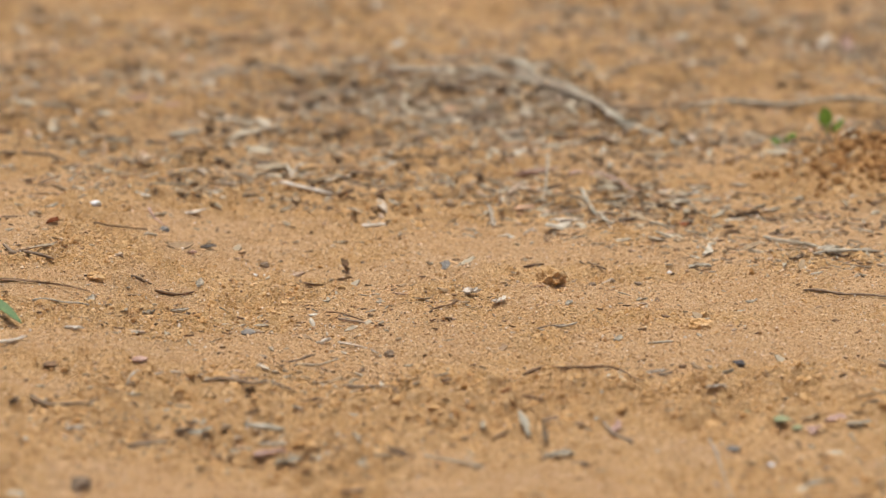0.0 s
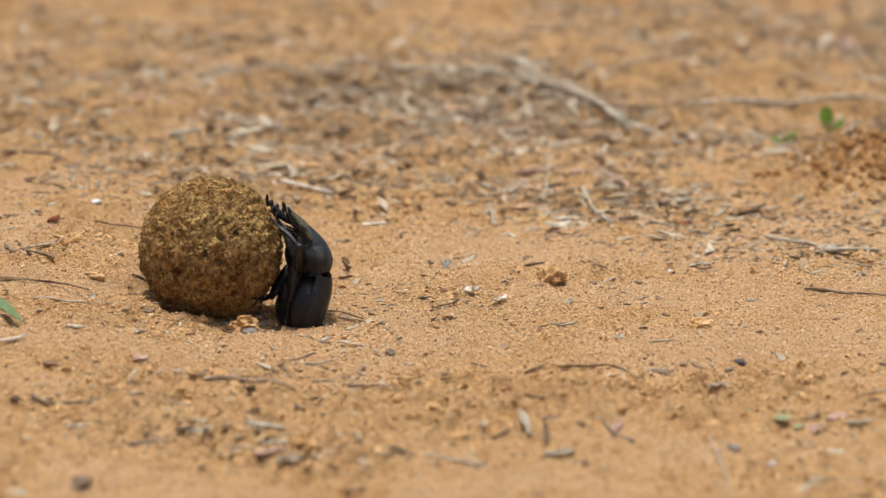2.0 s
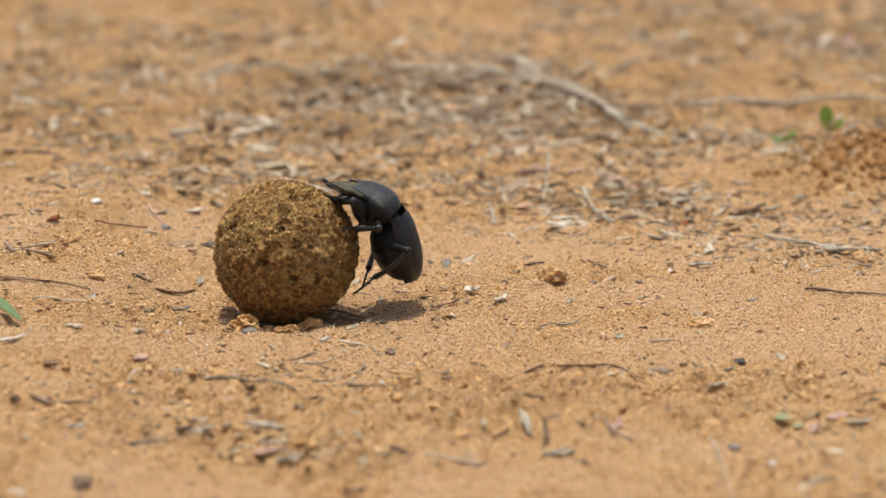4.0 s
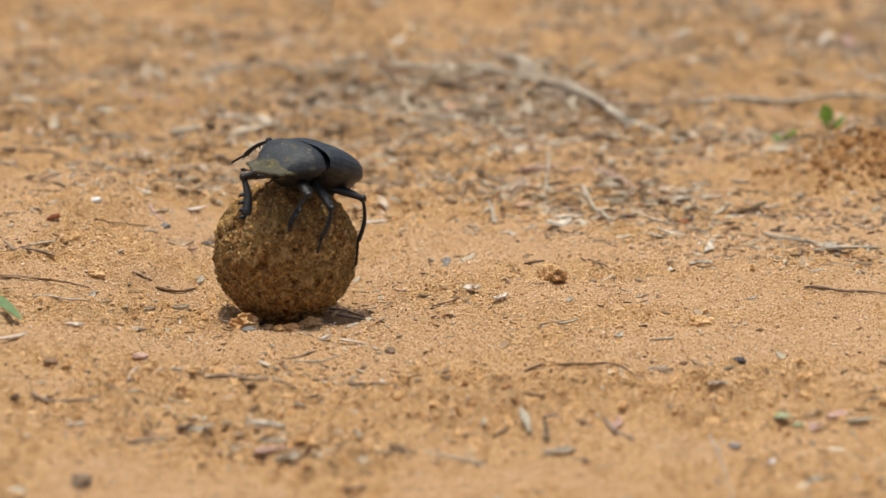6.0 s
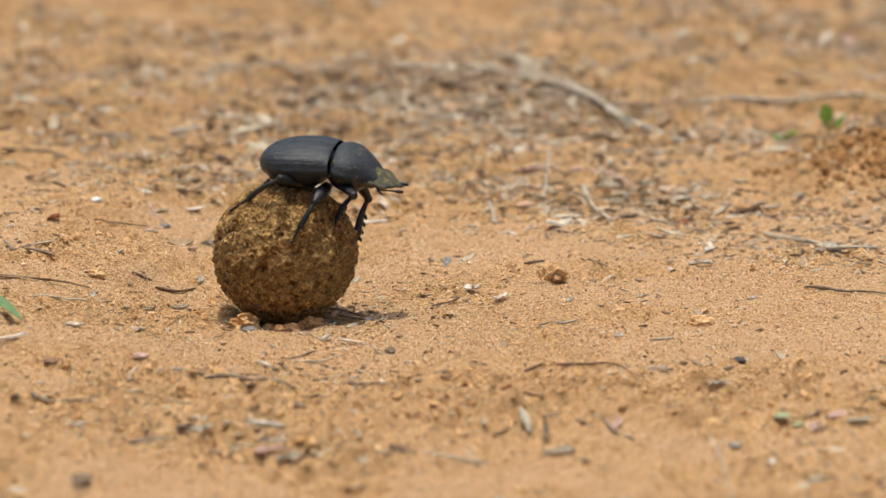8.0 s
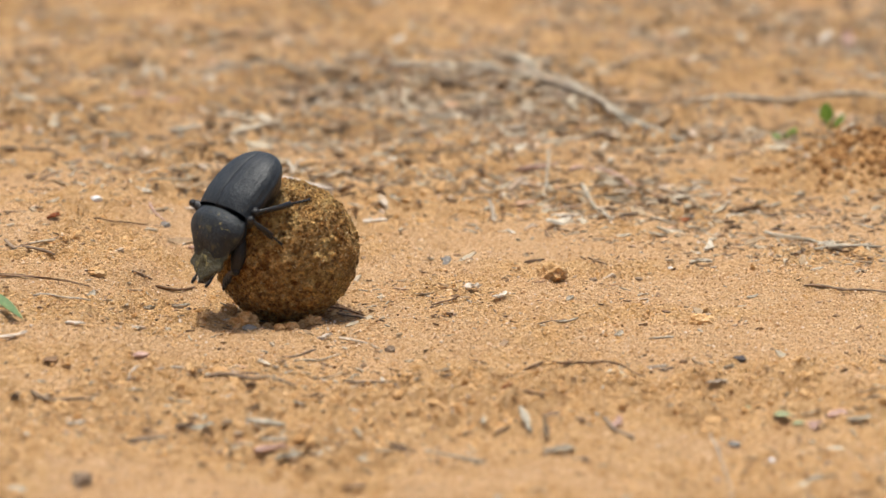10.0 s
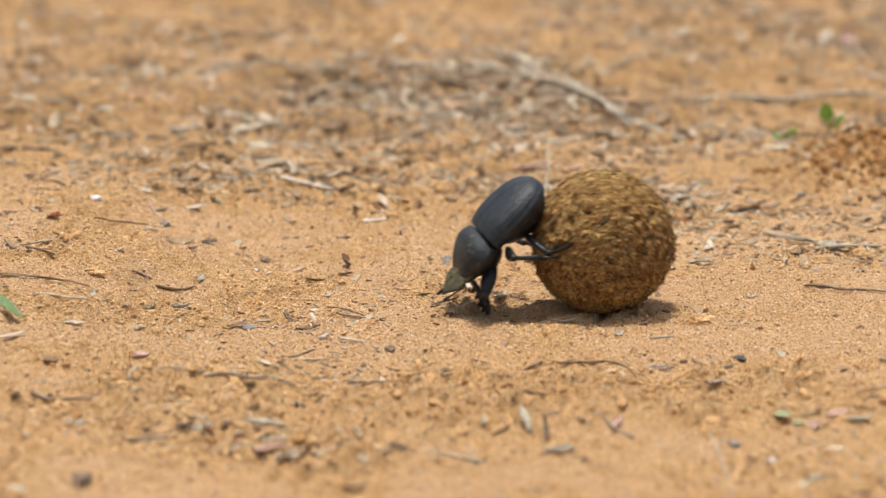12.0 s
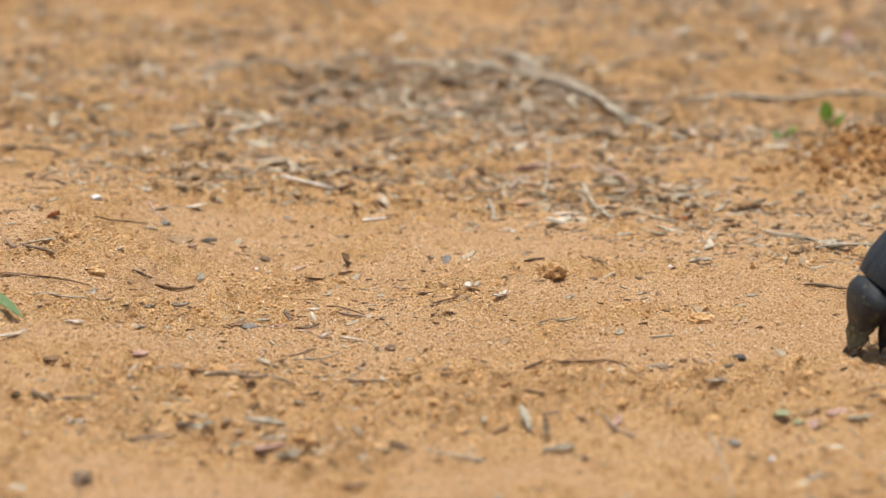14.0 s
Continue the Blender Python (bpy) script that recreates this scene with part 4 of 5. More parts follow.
def build_green():
    x, y = 0.1523, 0.2012
    z = on_ground(x, y)
    seedling = tagged(new("seedling"), "young green seedling growing from a small sand mound", "plant")
    seedling.location = (x, y, z)
    bm = bmesh.new()
    tube(bm, [Vector((0, 0, -0.002)), Vector((-0.001, 0, 0.003)), Vector((-0.0015, 0, 0.0055))], [0.0007, 0.0006, 0.0004], 8)
    part("stem", bm, LEAF, seedling)
    for base, tip, wide in (((-0.0015, 0, 0.004), (-0.0022, 0.001, 0.0120), 0.0056), ((0.001, 0, 0.002), (0.0060, 0.002, 0.0072), 0.0022), ((0.002, 0, 0.001), (0.009, 0.002, 0.002), 0.0024)):
        bm = bmesh.new()
        leaf_blade(bm, Vector(base), Vector(tip), wide, Vector((0, -0.9, 0.3)))
        part("leaf", bm, LEAF, seedling)
    x, y = 0.1316, 0.1746
    weed = tagged(new("small_weed"), "small pale green weed with few leaves on sand", "plant")
    weed.location = (x, y, on_ground(x, y))
    for tip, wide in (((0.005, 0.002, 0.0065), 0.0032), ((-0.005, 0.001, 0.0045), 0.0028), ((0.001, -0.004, 0.005), 0.0026)):
        bm = bmesh.new()
        leaf_blade(bm, Vector((0, 0, 0)), Vector(tip), wide, Vector((0, -0.7, 0.7)))
        part("leaf", bm, LEAF, weed)
    x, y = -0.1400, -0.1305
    blade = tagged(new("grass_blade"), "green pointed blade of grass on pale sand", "grass")
    blade.location = (x, y, on_ground(x, y) + 0.002)
    bm = bmesh.new()
    leaf_blade(bm, Vector((0, 0.008, 0.004)), Vector((0.0128, -0.004, -0.0005)), 0.0036, Vector((0.1, -0.4, 0.9)))
    part("leaf", bm, GRASS, blade)
    for px, py, s in ((0.0867, -0.1982, 0.0040), (0.0949, -0.2190, 0.0050), (0.0987, -0.2263, 0.0034)):
        bit = tagged(new("green_scrap"), "dull green scrap of leaf in near sand", "leaf", "green scraps")
        bit.location = (px, py, on_ground(px, py))
        bm = bmesh.new()
        leaf_blade(bm, Vector((-s / 2, 0, 0.0006)), Vector((s / 2, -s * 0.2, 0.0014)), s * 0.6, Vector((0, -0.3, 0.95)))
        part("leaf", bm, DULL_LEAF, bit)


build_branches()
build_twigs()
build_chips()
build_pebbles()
build_green()


# ---- the dung ball ----
BALL_R = 0.0225


def build_ball():
    ball = tagged(new("dung_ball"), "large round ball of brown fibrous dung with straw", "dung ball")
    bm = bmesh.new()
    bmesh.ops.create_icosphere(bm, subdivisions=6, radius=1)
    for v in bm.verts:
        c = v.co
        r = 1.004 + 0.022 * noise.noise(c * 1.7) + 0.024 * noise.noise(c * 4.3)
        near = noise.voronoi(c * 7 + Vector((0.4, 0.4, 0.4)) * noise.noise(c * 10))[0]
        small = noise.voronoi(c * 24)[0]
        r += 0.120 * min(0.5, near[1] - near[0]) - 0.036 + 0.030 * min(0.5, small[1] - small[0]) + 0.024 * noise.noise(c * 34)
        deep = noise.noise(c * 6.5 + Vector((3, 1, 5)))
        r -= 0.36 * max(0, deep - 0.24)
        v.co = c * r * BALL_R
    part("core", bm, DUNG, ball)
    rng = np.random.RandomState(12)
    verts, faces = [], []
    for _ in range(6500):
        d = Vector(rng.normal(0, 1, 3)).normalized()
        along = d.cross(Vector(rng.normal(0, 1, 3))).normalized()
        long, thin = float(np.clip(rng.lognormal(-7.1, 0.55), 0.0003, 0.0036)), rng.uniform(0.00006, 0.00016)
        across = d.cross(along)
        if rng.uniform() < 0.3:
            long, thin = rng.uniform(0.0004, 0.0011), rng.uniform(0.00014, 0.00034)
        r = BALL_R * (1 + 0.022 * noise.noise(d * 1.7) + 0.020 * noise.noise(d * 4.3) + 0.020 * noise.noise(d * 11))
        lift, bend = rng.uniform(-0.08, 0.20) * long, rng.uniform(-0.3, 0.3) * long
        k = len(verts)
        for s in (-1, 0, 1):
            p = d * (r + 0.0001 + lift * (s + 1) / 2 - (long * long * s * s / 8 / BALL_R)) + along * (s * long / 2) + across * bend * s * s
            for a in (0, 2.094, 4.189):
                verts.append(p + (across * math.cos(a) + d * math.sin(a)) * thin * (1 - 0.35 * abs(s)))
        for i in (0, 3):
            faces += [(k + i + j, k + i + (j + 1) % 3, k + i + 3 + (j + 1) % 3, k + i + 3 + j) for j in range(3)]
    straw = link_mesh("straw", [tuple(v) for v in verts], faces, STRAW, ball)
    tagged(straw, "chewed straw fibres pressed into the dung", kind="stuff")
    return ball


dung_ball = build_ball()


# ---- the beetle: forward is +Y, its back is +Z, the origin lies inside the joint of the wing cases and the pronotum ----
def sheet(bm, rows, close=False):
    grid = [[bm.verts.new(p) for p in row] for row in rows]
    for a, b in zip(grid, grid[1:]):
        for j in range(len(a) - 1):
            bm.faces.new((a[j], a[j + 1], b[j + 1], b[j]))
    return grid


def build_beetle():
    beetle = tagged(new("dung_beetle"), "large black dung beetle with dusty grey-black shell", "beetle")
    mm = 0.001
    # wing cases, with grooves along them
    for side, name in ((1, "wing_case"), (-1, "wing_case")):
        bm = bmesh.new()
        rows = []
        for i in range(33):
            s = i / 32
            w = 12.3 * (1 - max(0, (s - 0.30) / 0.70) ** 2.7) ** 0.5 * (0.93 + 0.07 * min(1, s / 0.25))
            top = (4.7 + 1.7 * math.sin(math.pi / 2 * min(1, s / 0.28)) ** 0.8) * (1 - max(0, (s - 0.34) / 0.66) ** 2.7) ** 0.5
            row = []
            for j in range(37):
                a = j / 36 * 1.67
                x, z = w * math.sin(min(a, 1.571)) ** 0.92, top * max(0.0, math.cos(a)) ** 0.74
                if a > 1.571:
                    z = -(a - 1.571) * 20
                    x = w - (a - 1.571) * 6
                groove = (0.16 + 0.10 * noise.noise(Vector((j * 0.3, s * 3, side * 5)))) * max(0, math.cos(j / 36 * 2 * math.pi * 6.5 + 2.2)) ** 6 * (1 if 2 < j < 31 else 0) * math.sin(math.pi * min(1, s * 1.05)) ** 0.3
                lip = 0.45 * math.exp(-((j - 33.8) / 1.2) ** 2)
                k = 1 - groove / max(3.0, math.hypot(x, z))
                row.append(Vector((side * (x * k + 0.10 + lip), 0.7 - 24.2 * s, z * k - 0.25 * math.exp(-(j / 1.0) ** 2))) * mm)
            rows.append(row)
        sheet(bm, rows)
        part(name, bm, SHELL, beetle, "grooved matt black wing case")
    # underside of the body
    bm = bmesh.new()
    bmesh.ops.create_uvsphere(bm, u_segments=32, v_segments=20, radius=1)
    for v in bm.verts:
        c = v.co
        ring = 1 + 0.025 * math.sin(c.y * 22) * (1 if c.z < 0 else 0)
        v.co = Vector((c.x * 11.6, -10.8 + c.y * 11.8, c.z * (9.0 if c.z < 0 else 4.4) * ring)) * mm
    part("abdomen", bm, BELLY, beetle)
    # pronotum, which nods at the joint with what it carries
    bm = bmesh.new()
    rows = []
    for i in range(29):
        s = i / 28
        w = (10.2 + 1.5 * math.sin(math.pi * min(1, s / 0.62)) ** 0.8) * (1 - 0.50 * max(0, (s - 0.30) / 0.70) ** 2.0)
        dome = 4.6 + 2.0 * math.sin(math.pi / 2 * min(1, s / 0.30)) ** 0.8
        top = dome * (1 - max(0, (s - 0.25) / 0.82) ** 2.0) ** 0.62
        row = []
        for j in range(45):
            a = (j / 44 * 2 - 1) * 1.76
            q = min(abs(a), 1.571)
            x, z = w * math.sin(q) ** 0.95, top * max(0, math.cos(q)) ** 0.74
            if abs(a) > 1.571:
                z, x = -(abs(a) - 1.571) * 14, w - (abs(a) - 1.571) * 11
            u = min(1.0, x / w)
            x += 0.75 * math.exp(-((abs(a) - 1.54) / 0.10) ** 2) * (1 - 0.5 * s)
            y = 1.8 + 12.9 * s - 1.3 * (1 - u * u) * (1 - s) + 1.9 * u * u * s
            edge = 0.25 * math.exp(-((s - 0.05) / 0.025) ** 2) + 0.18 * math.exp(-((1 - s) / 0.03) ** 2)
            row.append(Vector((math.copysign(x, a), y, z - 0.5 - 1.3 * s * s + edge - (1.2 if i == 0 else 0))) * mm)
        rows.append(row)
    sheet(bm, rows)
    pronotum = part("pronotum", bm, PLATE, beetle, "smooth domed black plate smeared with dung")
    bm = bmesh.new()
    bmesh.ops.create_uvsphere(bm, u_segments=32, v_segments=20, radius=1)
    for v in bm.verts:
        c = v.co
        v.co = Vector((c.x * 8.6, 6.2 + c.y * 7.8, -1.2 + c.z * (7.4 if c.z < 0 else 3.6))) * mm
    part("thorax", bm, BELLY, pronotum)
    # head: a broad toothed spade, bent down
    head_m = Matrix.Identity(4)
    bm = bmesh.new()
    top, low = [], []
    for i in range(15):
        u = i / 14
        a_row, b_row = [], []
        for j in range(61):
            a = (j / 60 * 2 - 1) * 1.80
            tooth = 1 + (0.15 * max(0, math.cos(a * 6.2)) ** 2 - 0.04 if abs(a) < 1.35 else 0.03) * u ** 7
            r = 8.4 * u * tooth
            x, y = r * math.sin(a) * 0.98, r * math.cos(a) * 1.14 + 0.4
            dome = 2.0 * (1 - u * u) ** 0.8 + 0.35 * noise.noise(Vector((x, y, 1.7)) * 0.9) - 0.5 * u
            horn = 0.5 * math.exp(-((x / 1.3) ** 2 + ((y - 3.6) / 1.5) ** 2))
            ridge = 0.25 * math.exp(-((y - 1.6 - 0.05 * x * x) / 0.4) ** 2)
            a_row.append(head_m @ (Vector((x, y, dome + horn + ridge + 0.45 * u ** 5)) * mm))
            b_row.append(head_m @ (Vector((x * 0.99, y * 0.99, -1.9 * (1 - u * u) - 0.55)) * mm))
        top.append(a_row)
        low.append(b_row)
    ga, gb = sheet(bm, top), sheet(bm, low)
    bmesh.ops.create_uvsphere(bm, u_segments=20, v_segments=12, radius=mm, matrix=Matrix.Translation(Vector((0, -0.6, -0.7)) * mm) @ Matrix.Diagonal((6.6, 4.6, 3.4, 1)))
    for j in range(60):
        bm.faces.new((ga[-1][j], ga[-1][j + 1], gb[-1][j + 1], gb[-1][j]))
    head = part("head", bm, HEAD, beetle, "broad toothed head shield caked with dung")
    for side in (1, -1):
        bm = bmesh.new()
        bmesh.ops.create_uvsphere(bm, u_segments=16, v_segments=10, radius=1.15 * mm)
        for v in bm.verts:
            v.co = head_m @ (v.co + Vector((side * 5.6, 0.2, 0.6)) * mm)
        part("eye", bm, LIMB, head, "glossy black eye")
        bm = bmesh.new()
        pts = [Vector((side * 4.3, 2.2, -1.5)), Vector((side * 4.8, 5.2, -2.0)), Vector((side * 4.0, 8.8, -1.2)), Vector((side * 3.7, 10.9, -0.7)), Vector((side * 3.5, 12.2, -0.4))]
        tube(bm, [head_m @ (p * mm) for p in pts], [0.35 * mm, 0.26 * mm, 0.26 * mm, 0.62 * mm, 0.42 * mm], 8)
        part("antenna", bm, LIMB, head, "short clubbed antenna")
        bm = bmesh.new()
        pts = [Vector((side * 2.2, 2.6, -2.0)), Vector((side * 2.8, 4.6, -3.4)), Vector((side * 2.4, 6.2, -4.2))]
        tube(bm, [head_m @ (p * mm) for p in pts], [0.32 * mm, 0.3 * mm, 0.2 * mm], 7)
        part("palp", bm, LIMB, head)
    return beetle, pronotum, head


LEGS = {
    # hip, knee pole, femur, shin with foot
    "front": (Vector((5.4, 6.4, -5.6)), Vector((0.9, 0.5, 0.25)), 10.4, 12.8),
    "mid": (Vector((6.0, -1.0, -6.2)), Vector((1.0, 0.05, 0.40)), 12.0, 14.5),
    "hind": (Vector((5.0, -8.5, -6.4)), Vector((0.85, -0.5, 0.10)), 12.5, 21.5),
}


def build_leg(beetle, which, side):
    """Femur with its shin under it; both run along +Y from their joints."""
    hip, pole, femur, shin = LEGS[which]
    mm = 0.001
    rng = random.Random(which)
    bm = bmesh.new()
    fat = {"front": 2.3, "mid": 2.0, "hind": 2.1}[which]
    n = 12
    tube(bm, [Vector((0, femur * i / n, 0.35 * math.sin(math.pi * i / n))) * mm for i in range(n + 1)],
         [fat * mm * (0.50 + 0.55 * math.sin(math.pi * (0.12 + 0.80 * i / n)) ** 1.2) for i in range(n + 1)], 12, 0.62)
    bmesh.ops.create_uvsphere(bm, u_segments=12, v_segments=8, radius=fat * 0.62 * mm, matrix=Matrix.Translation((0, femur * mm, 0)))
    leg = part({"front": "front_leg", "mid": "middle_leg", "hind": "hind_leg"}[which], bm, LIMB, beetle)
    bm = bmesh.new()
    if which == "front":
        tube(bm, [Vector((0, shin * i / 12, -0.9 * math.sin(math.pi * i / 12))) * mm for i in range(13)],
             [mm * (0.75 + 0.95 * (i / 12) ** 0.8) * (0.55 if i == 12 else 1) for i in range(13)], 10, 0.5, Vector((1, 0, 0)))
        for k in range(4):
            y = shin * (0.42 + 0.19 * k)
            z = 1.0 + 0.18 * k
            tube(bm, [Vector((0, y, z * 0.4 - 0.6)) * mm, Vector((0, y + 0.5, z + 0.4)) * mm, Vector((0, y + 1.0, z + 0.9)) * mm], [0.75 * mm, 0.55 * mm, 0.12 * mm], 7, 0.7, Vector((1, 0, 0)))
    else:
        tib = shin * 0.64
        curve = 1.3 if which == "hind" else 0.7
        tube(bm, [Vector((0, tib * i / 12, curve * math.sin(math.pi * i / 12))) * mm for i in range(13)],
             [mm * (0.62 + 0.42 * (i / 12)) for i in range(13)], 10, 0.75)
        for k in range(9):
            y = tib * (0.25 + 0.08 * k)
            a = rng.uniform(-1, 1)
            z = curve * math.sin(math.pi * y / tib)
            tube(bm, [Vector((0, y, z)) * mm, Vector((0.9 * a, y + 0.7, z - 1.5)) * mm], [0.28 * mm, 0.05 * mm], 5)
        tube(bm, [Vector((0.3, tib, 0)) * mm, Vector((0.9, tib + 2.4, -0.6)) * mm], [0.35 * mm, 0.06 * mm], 6)
        seg = (shin - tib) / 5
        for k in range(5):
            y = tib + seg * k
            tube(bm, [Vector((0, y, 0)) * mm, Vector((0, y + seg * 0.5, 0)) * mm, Vector((0, y + seg * 1.05, 0)) * mm], [0.26 * mm, 0.42 * mm, 0.36 * mm], 7)
        for a in (-1, 1):
            tube(bm, [Vector((0, shin - 0.2, 0)) * mm, Vector((a * 0.5, shin + 0.5, -0.2)) * mm, Vector((a * 0.6, shin + 0.8, -0.7)) * mm], [0.2 * mm, 0.14 * mm, 0.04 * mm], 5)
    low = part("shin", bm, LIMB, leg, "toothed digging shin" if which == "front" else "slender spined shin with jointed foot")
    return leg, low


dung_beetle, pronotum, beetle_head = build_beetle()
beetle_legs = {w + "_" + s: build_leg(dung_beetle, w, 1 if s == "right" else -1) for w in ("front", "mid", "hind") for s in ("left", "right")}


# ---- clods and chips that the beetle digs up ----
def build_dug():
    made = []
    for x, y, size, jag in ((-0.0623, -0.1033, 0.0080, 0.34), (-0.0547, -0.0999, 0.0038, 0.3), (-0.0474, -0.1059, 0.0046, 0.3), (-0.0445, -0.0992, 0.0044, 0.3), (-0.0404, -0.0995, 0.0052, 0.35), (-0.0509, -0.1082, 0.0034, 0.3)):
        made.append(lump(x, y, size, CLOD, "orange clod of sand dug up by the beetle", "clod", "clod", 0.75, jag * 1.5, 0.12, fine=4))
    chips = [
        flake(-0.0491, -0.0829, 0.0062, 0.0030, 130, DARK_WOOD, "dark upturned chip dug out of the sand", tilt=40),
        flake(-0.0533, -0.0920, 0.0085, 0.0022, -8, PINK_BARK, "pinkish splinter dug out of the sand"),
        flake(-0.0421, -0.1096, 0.0080, 0.0020, 5, DARK_WOOD, "dark splinter dug out of the sand"),
        flake(-0.0634, -0.1057, 0.0068, 0.0044, 0, BROWN_BARK, "brown flat crumb dug out of the sand"),
    ]
    return made, chips


dug_clods, dug_chips = build_dug()


# ---- what moves ----
BALL_WAY = [  # seconds, centre of the ball
    (0, -0.1963, -0.0176, 0.0322), (0.3, -0.1705, -0.0207, 0.0323), (0.4, -0.1618, -0.0227, 0.0323), (0.5, -0.1506, -0.0265, 0.0323),
    (0.6, -0.1413, -0.0312, 0.0323), (0.7, -0.1307, -0.0418, 0.0322), (0.8, -0.1205, -0.0482, 0.0317), (0.9, -0.1074, -0.0521, 0.0292),
    (1, -0.0954, -0.0545, 0.0244), (1.1, -0.0776, -0.0686, 0.019), (1.2, -0.0724, -0.0743, 0.0185), (1.5, -0.0735, -0.0764, 0.0185),
    (2, -0.0738, -0.0775, 0.0186), (2.4, -0.075, -0.0781, 0.0187), (2.6, -0.075, -0.0782, 0.0187), (2.8, -0.0729, -0.0758, 0.0185),
    (3, -0.0688, -0.0743, 0.0183), (3.2, -0.0603, -0.0752, 0.0183), (3.5, -0.0511, -0.0794, 0.0183), (3.8, -0.0498, -0.082, 0.0183),
    (8.2, -0.05, -0.0841, 0.0183), (10.3, -0.0495, -0.0843, 0.0183), (10.4, -0.0474, -0.0828, 0.0183), (10.5, -0.0424, -0.0781, 0.0183),
    (10.6, -0.0358, -0.0781, 0.0183), (10.75, -0.0223, -0.0906, 0.0205), (10.9, -0.0103, -0.0958, 0.0213), (11, -0.0056, -0.099, 0.0213),
    (11.2, 0.0043, -0.0959, 0.0213), (11.5, 0.0234, -0.0928, 0.0213), (11.8, 0.0413, -0.088, 0.0213), (12, 0.05, -0.0849, 0.0213),
    (12.1, 0.0612, -0.0874, 0.0213), (12.25, 0.0741, -0.0946, 0.0213), (12.4, 0.0856, -0.0994, 0.0213), (12.5, 0.0922, -0.1042, 0.0213),
    (12.7, 0.1005, -0.112, 0.0213), (13, 0.122, -0.1332, 0.0213), (13.3, 0.1435, -0.1362, 0.0213), (13.5, 0.1559, -0.1348, 0.0213),
    (14, 0.1634, -0.1364, 0.0213),
]
BODY_WAY = [  # seconds, place, heading (0 is +x, 90 is away), pitch (head up), nod of the pronotum, lean
    (0, -0.2068, -0.0236, 0.0742, 180, 34, -26, 8), (0.5, -0.1619, -0.0325, 0.0755, 180, 36, -26, 8), (0.6, -0.1432, -0.0372, 0.0733, 180, 38, -30, 8),
    (0.7, -0.1227, -0.0478, 0.0704, 180, 41, -33, 8), (0.8, -0.1030, -0.0542, 0.0650, 180, 51, -34, 8), (0.9, -0.0816, -0.0571, 0.0538, 180, 69, -34, 8),
    (1, -0.0626, -0.0575, 0.0325, 180, 91, -30, 8), (1.1, -0.0449, -0.0706, 0.0145, 188, 104, -30, 6), (1.2, -0.0413, -0.0743, 0.0048, 192, 112, -22, 4),
    (1.5, -0.0420, -0.0764, 0.0056, 192, 113, -20, 3.7), (2, -0.0412, -0.0785, 0.0118, 192, 106, -22, 3.2), (2.5, -0.0415, -0.0802, 0.0276, 190, 93, -33, 2.7),
    (2.8, -0.0383, -0.0758, 0.0301, 188, 90, -38, 2.4), (3, -0.0349, -0.0743, 0.0328, 186, 87, -36, 2.2), (3.2, -0.0283, -0.0752, 0.0290, 185, 85, -42, 2),
    (3.6, -0.0171, -0.0803, 0.0278, 186, 80, -30, 2.8), (4.2, -0.0170, -0.0822, 0.0336, 188, 70, -30, 4), (4.8, -0.0272, -0.0845, 0.0431, 192, 52, -30, 0),
    (5.3, -0.0392, -0.0867, 0.0498, 199, 38, -20, -6), (5.5, -0.0398, -0.0878, 0.0492, 210, 33, -18, -9), (5.75, -0.0409, -0.0889, 0.0498, 216, 26, -17, -9),
    (6, -0.0438, -0.0891, 0.0498, 232, 21, -20, -8), (6.5, -0.0432, -0.0893, 0.0478, 260, 5, -14, -5), (7, -0.0414, -0.0875, 0.0468, 294, -2, -9, 0),
    (7.5, -0.0380, -0.0868, 0.0474, 336, 0, -19, 6), (8, -0.0345, -0.0860, 0.0484, 348, 2, -16, 7), (8.2, -0.0340, -0.0861, 0.0487, 351, 2, -16, 7),
    (8.7, -0.0427, -0.0842, 0.0459, 395, 2, -14, 2), (9.2, -0.0507, -0.0842, 0.0447, 465, -3, -14, 0), (9.6, -0.0596, -0.0842, 0.0419, 525, -18, -15, 0),
    (10, -0.0676, -0.1002, 0.0345, 580, -42, -16, 0), (10.3, -0.0661, -0.1073, 0.0243, 600, -42, -12, 0), (10.5, -0.0674, -0.0991, 0.0260, 593, -36, -12, 0),
    (10.7, -0.0591, -0.1034, 0.0249, 575, -31, -12, -3), (11, -0.0396, -0.1110, 0.0255, 556, -30, -13, -5), (11.2, -0.0332, -0.1039, 0.0248, 552, -34, -10, -5),
    (11.5, -0.0171, -0.0998, 0.0244, 550, -40, -6, -5), (11.8, 0.0008, -0.0940, 0.0239, 550, -44, -6, -5), (12, 0.0135, -0.0909, 0.0249, 551, -45, -6, -5),
    (12.2, 0.0359, -0.0982, 0.0303, 552, -36, -8, -4), (12.4, 0.0600, -0.1064, 0.0380, 552, -28, -9, -3), (12.5, 0.0670, -0.1122, 0.0392, 551, -26, -9, -2),
    (12.7, 0.0757, -0.1200, 0.0333, 552, -31, -10, -2), (13, 0.0908, -0.1412, 0.0276, 552, -28, -13, -1), (13.3, 0.1125, -0.1442, 0.0295, 552, -28, -10, -1),
    (13.5, 0.1242, -0.1428, 0.0383, 553, -16, -6, -3), (13.75, 0.1291, -0.1436, 0.0307, 553, -36, -13, -4), (14, 0.1301, -0.1444, 0.0222, 550, -52, -10, -4),
]
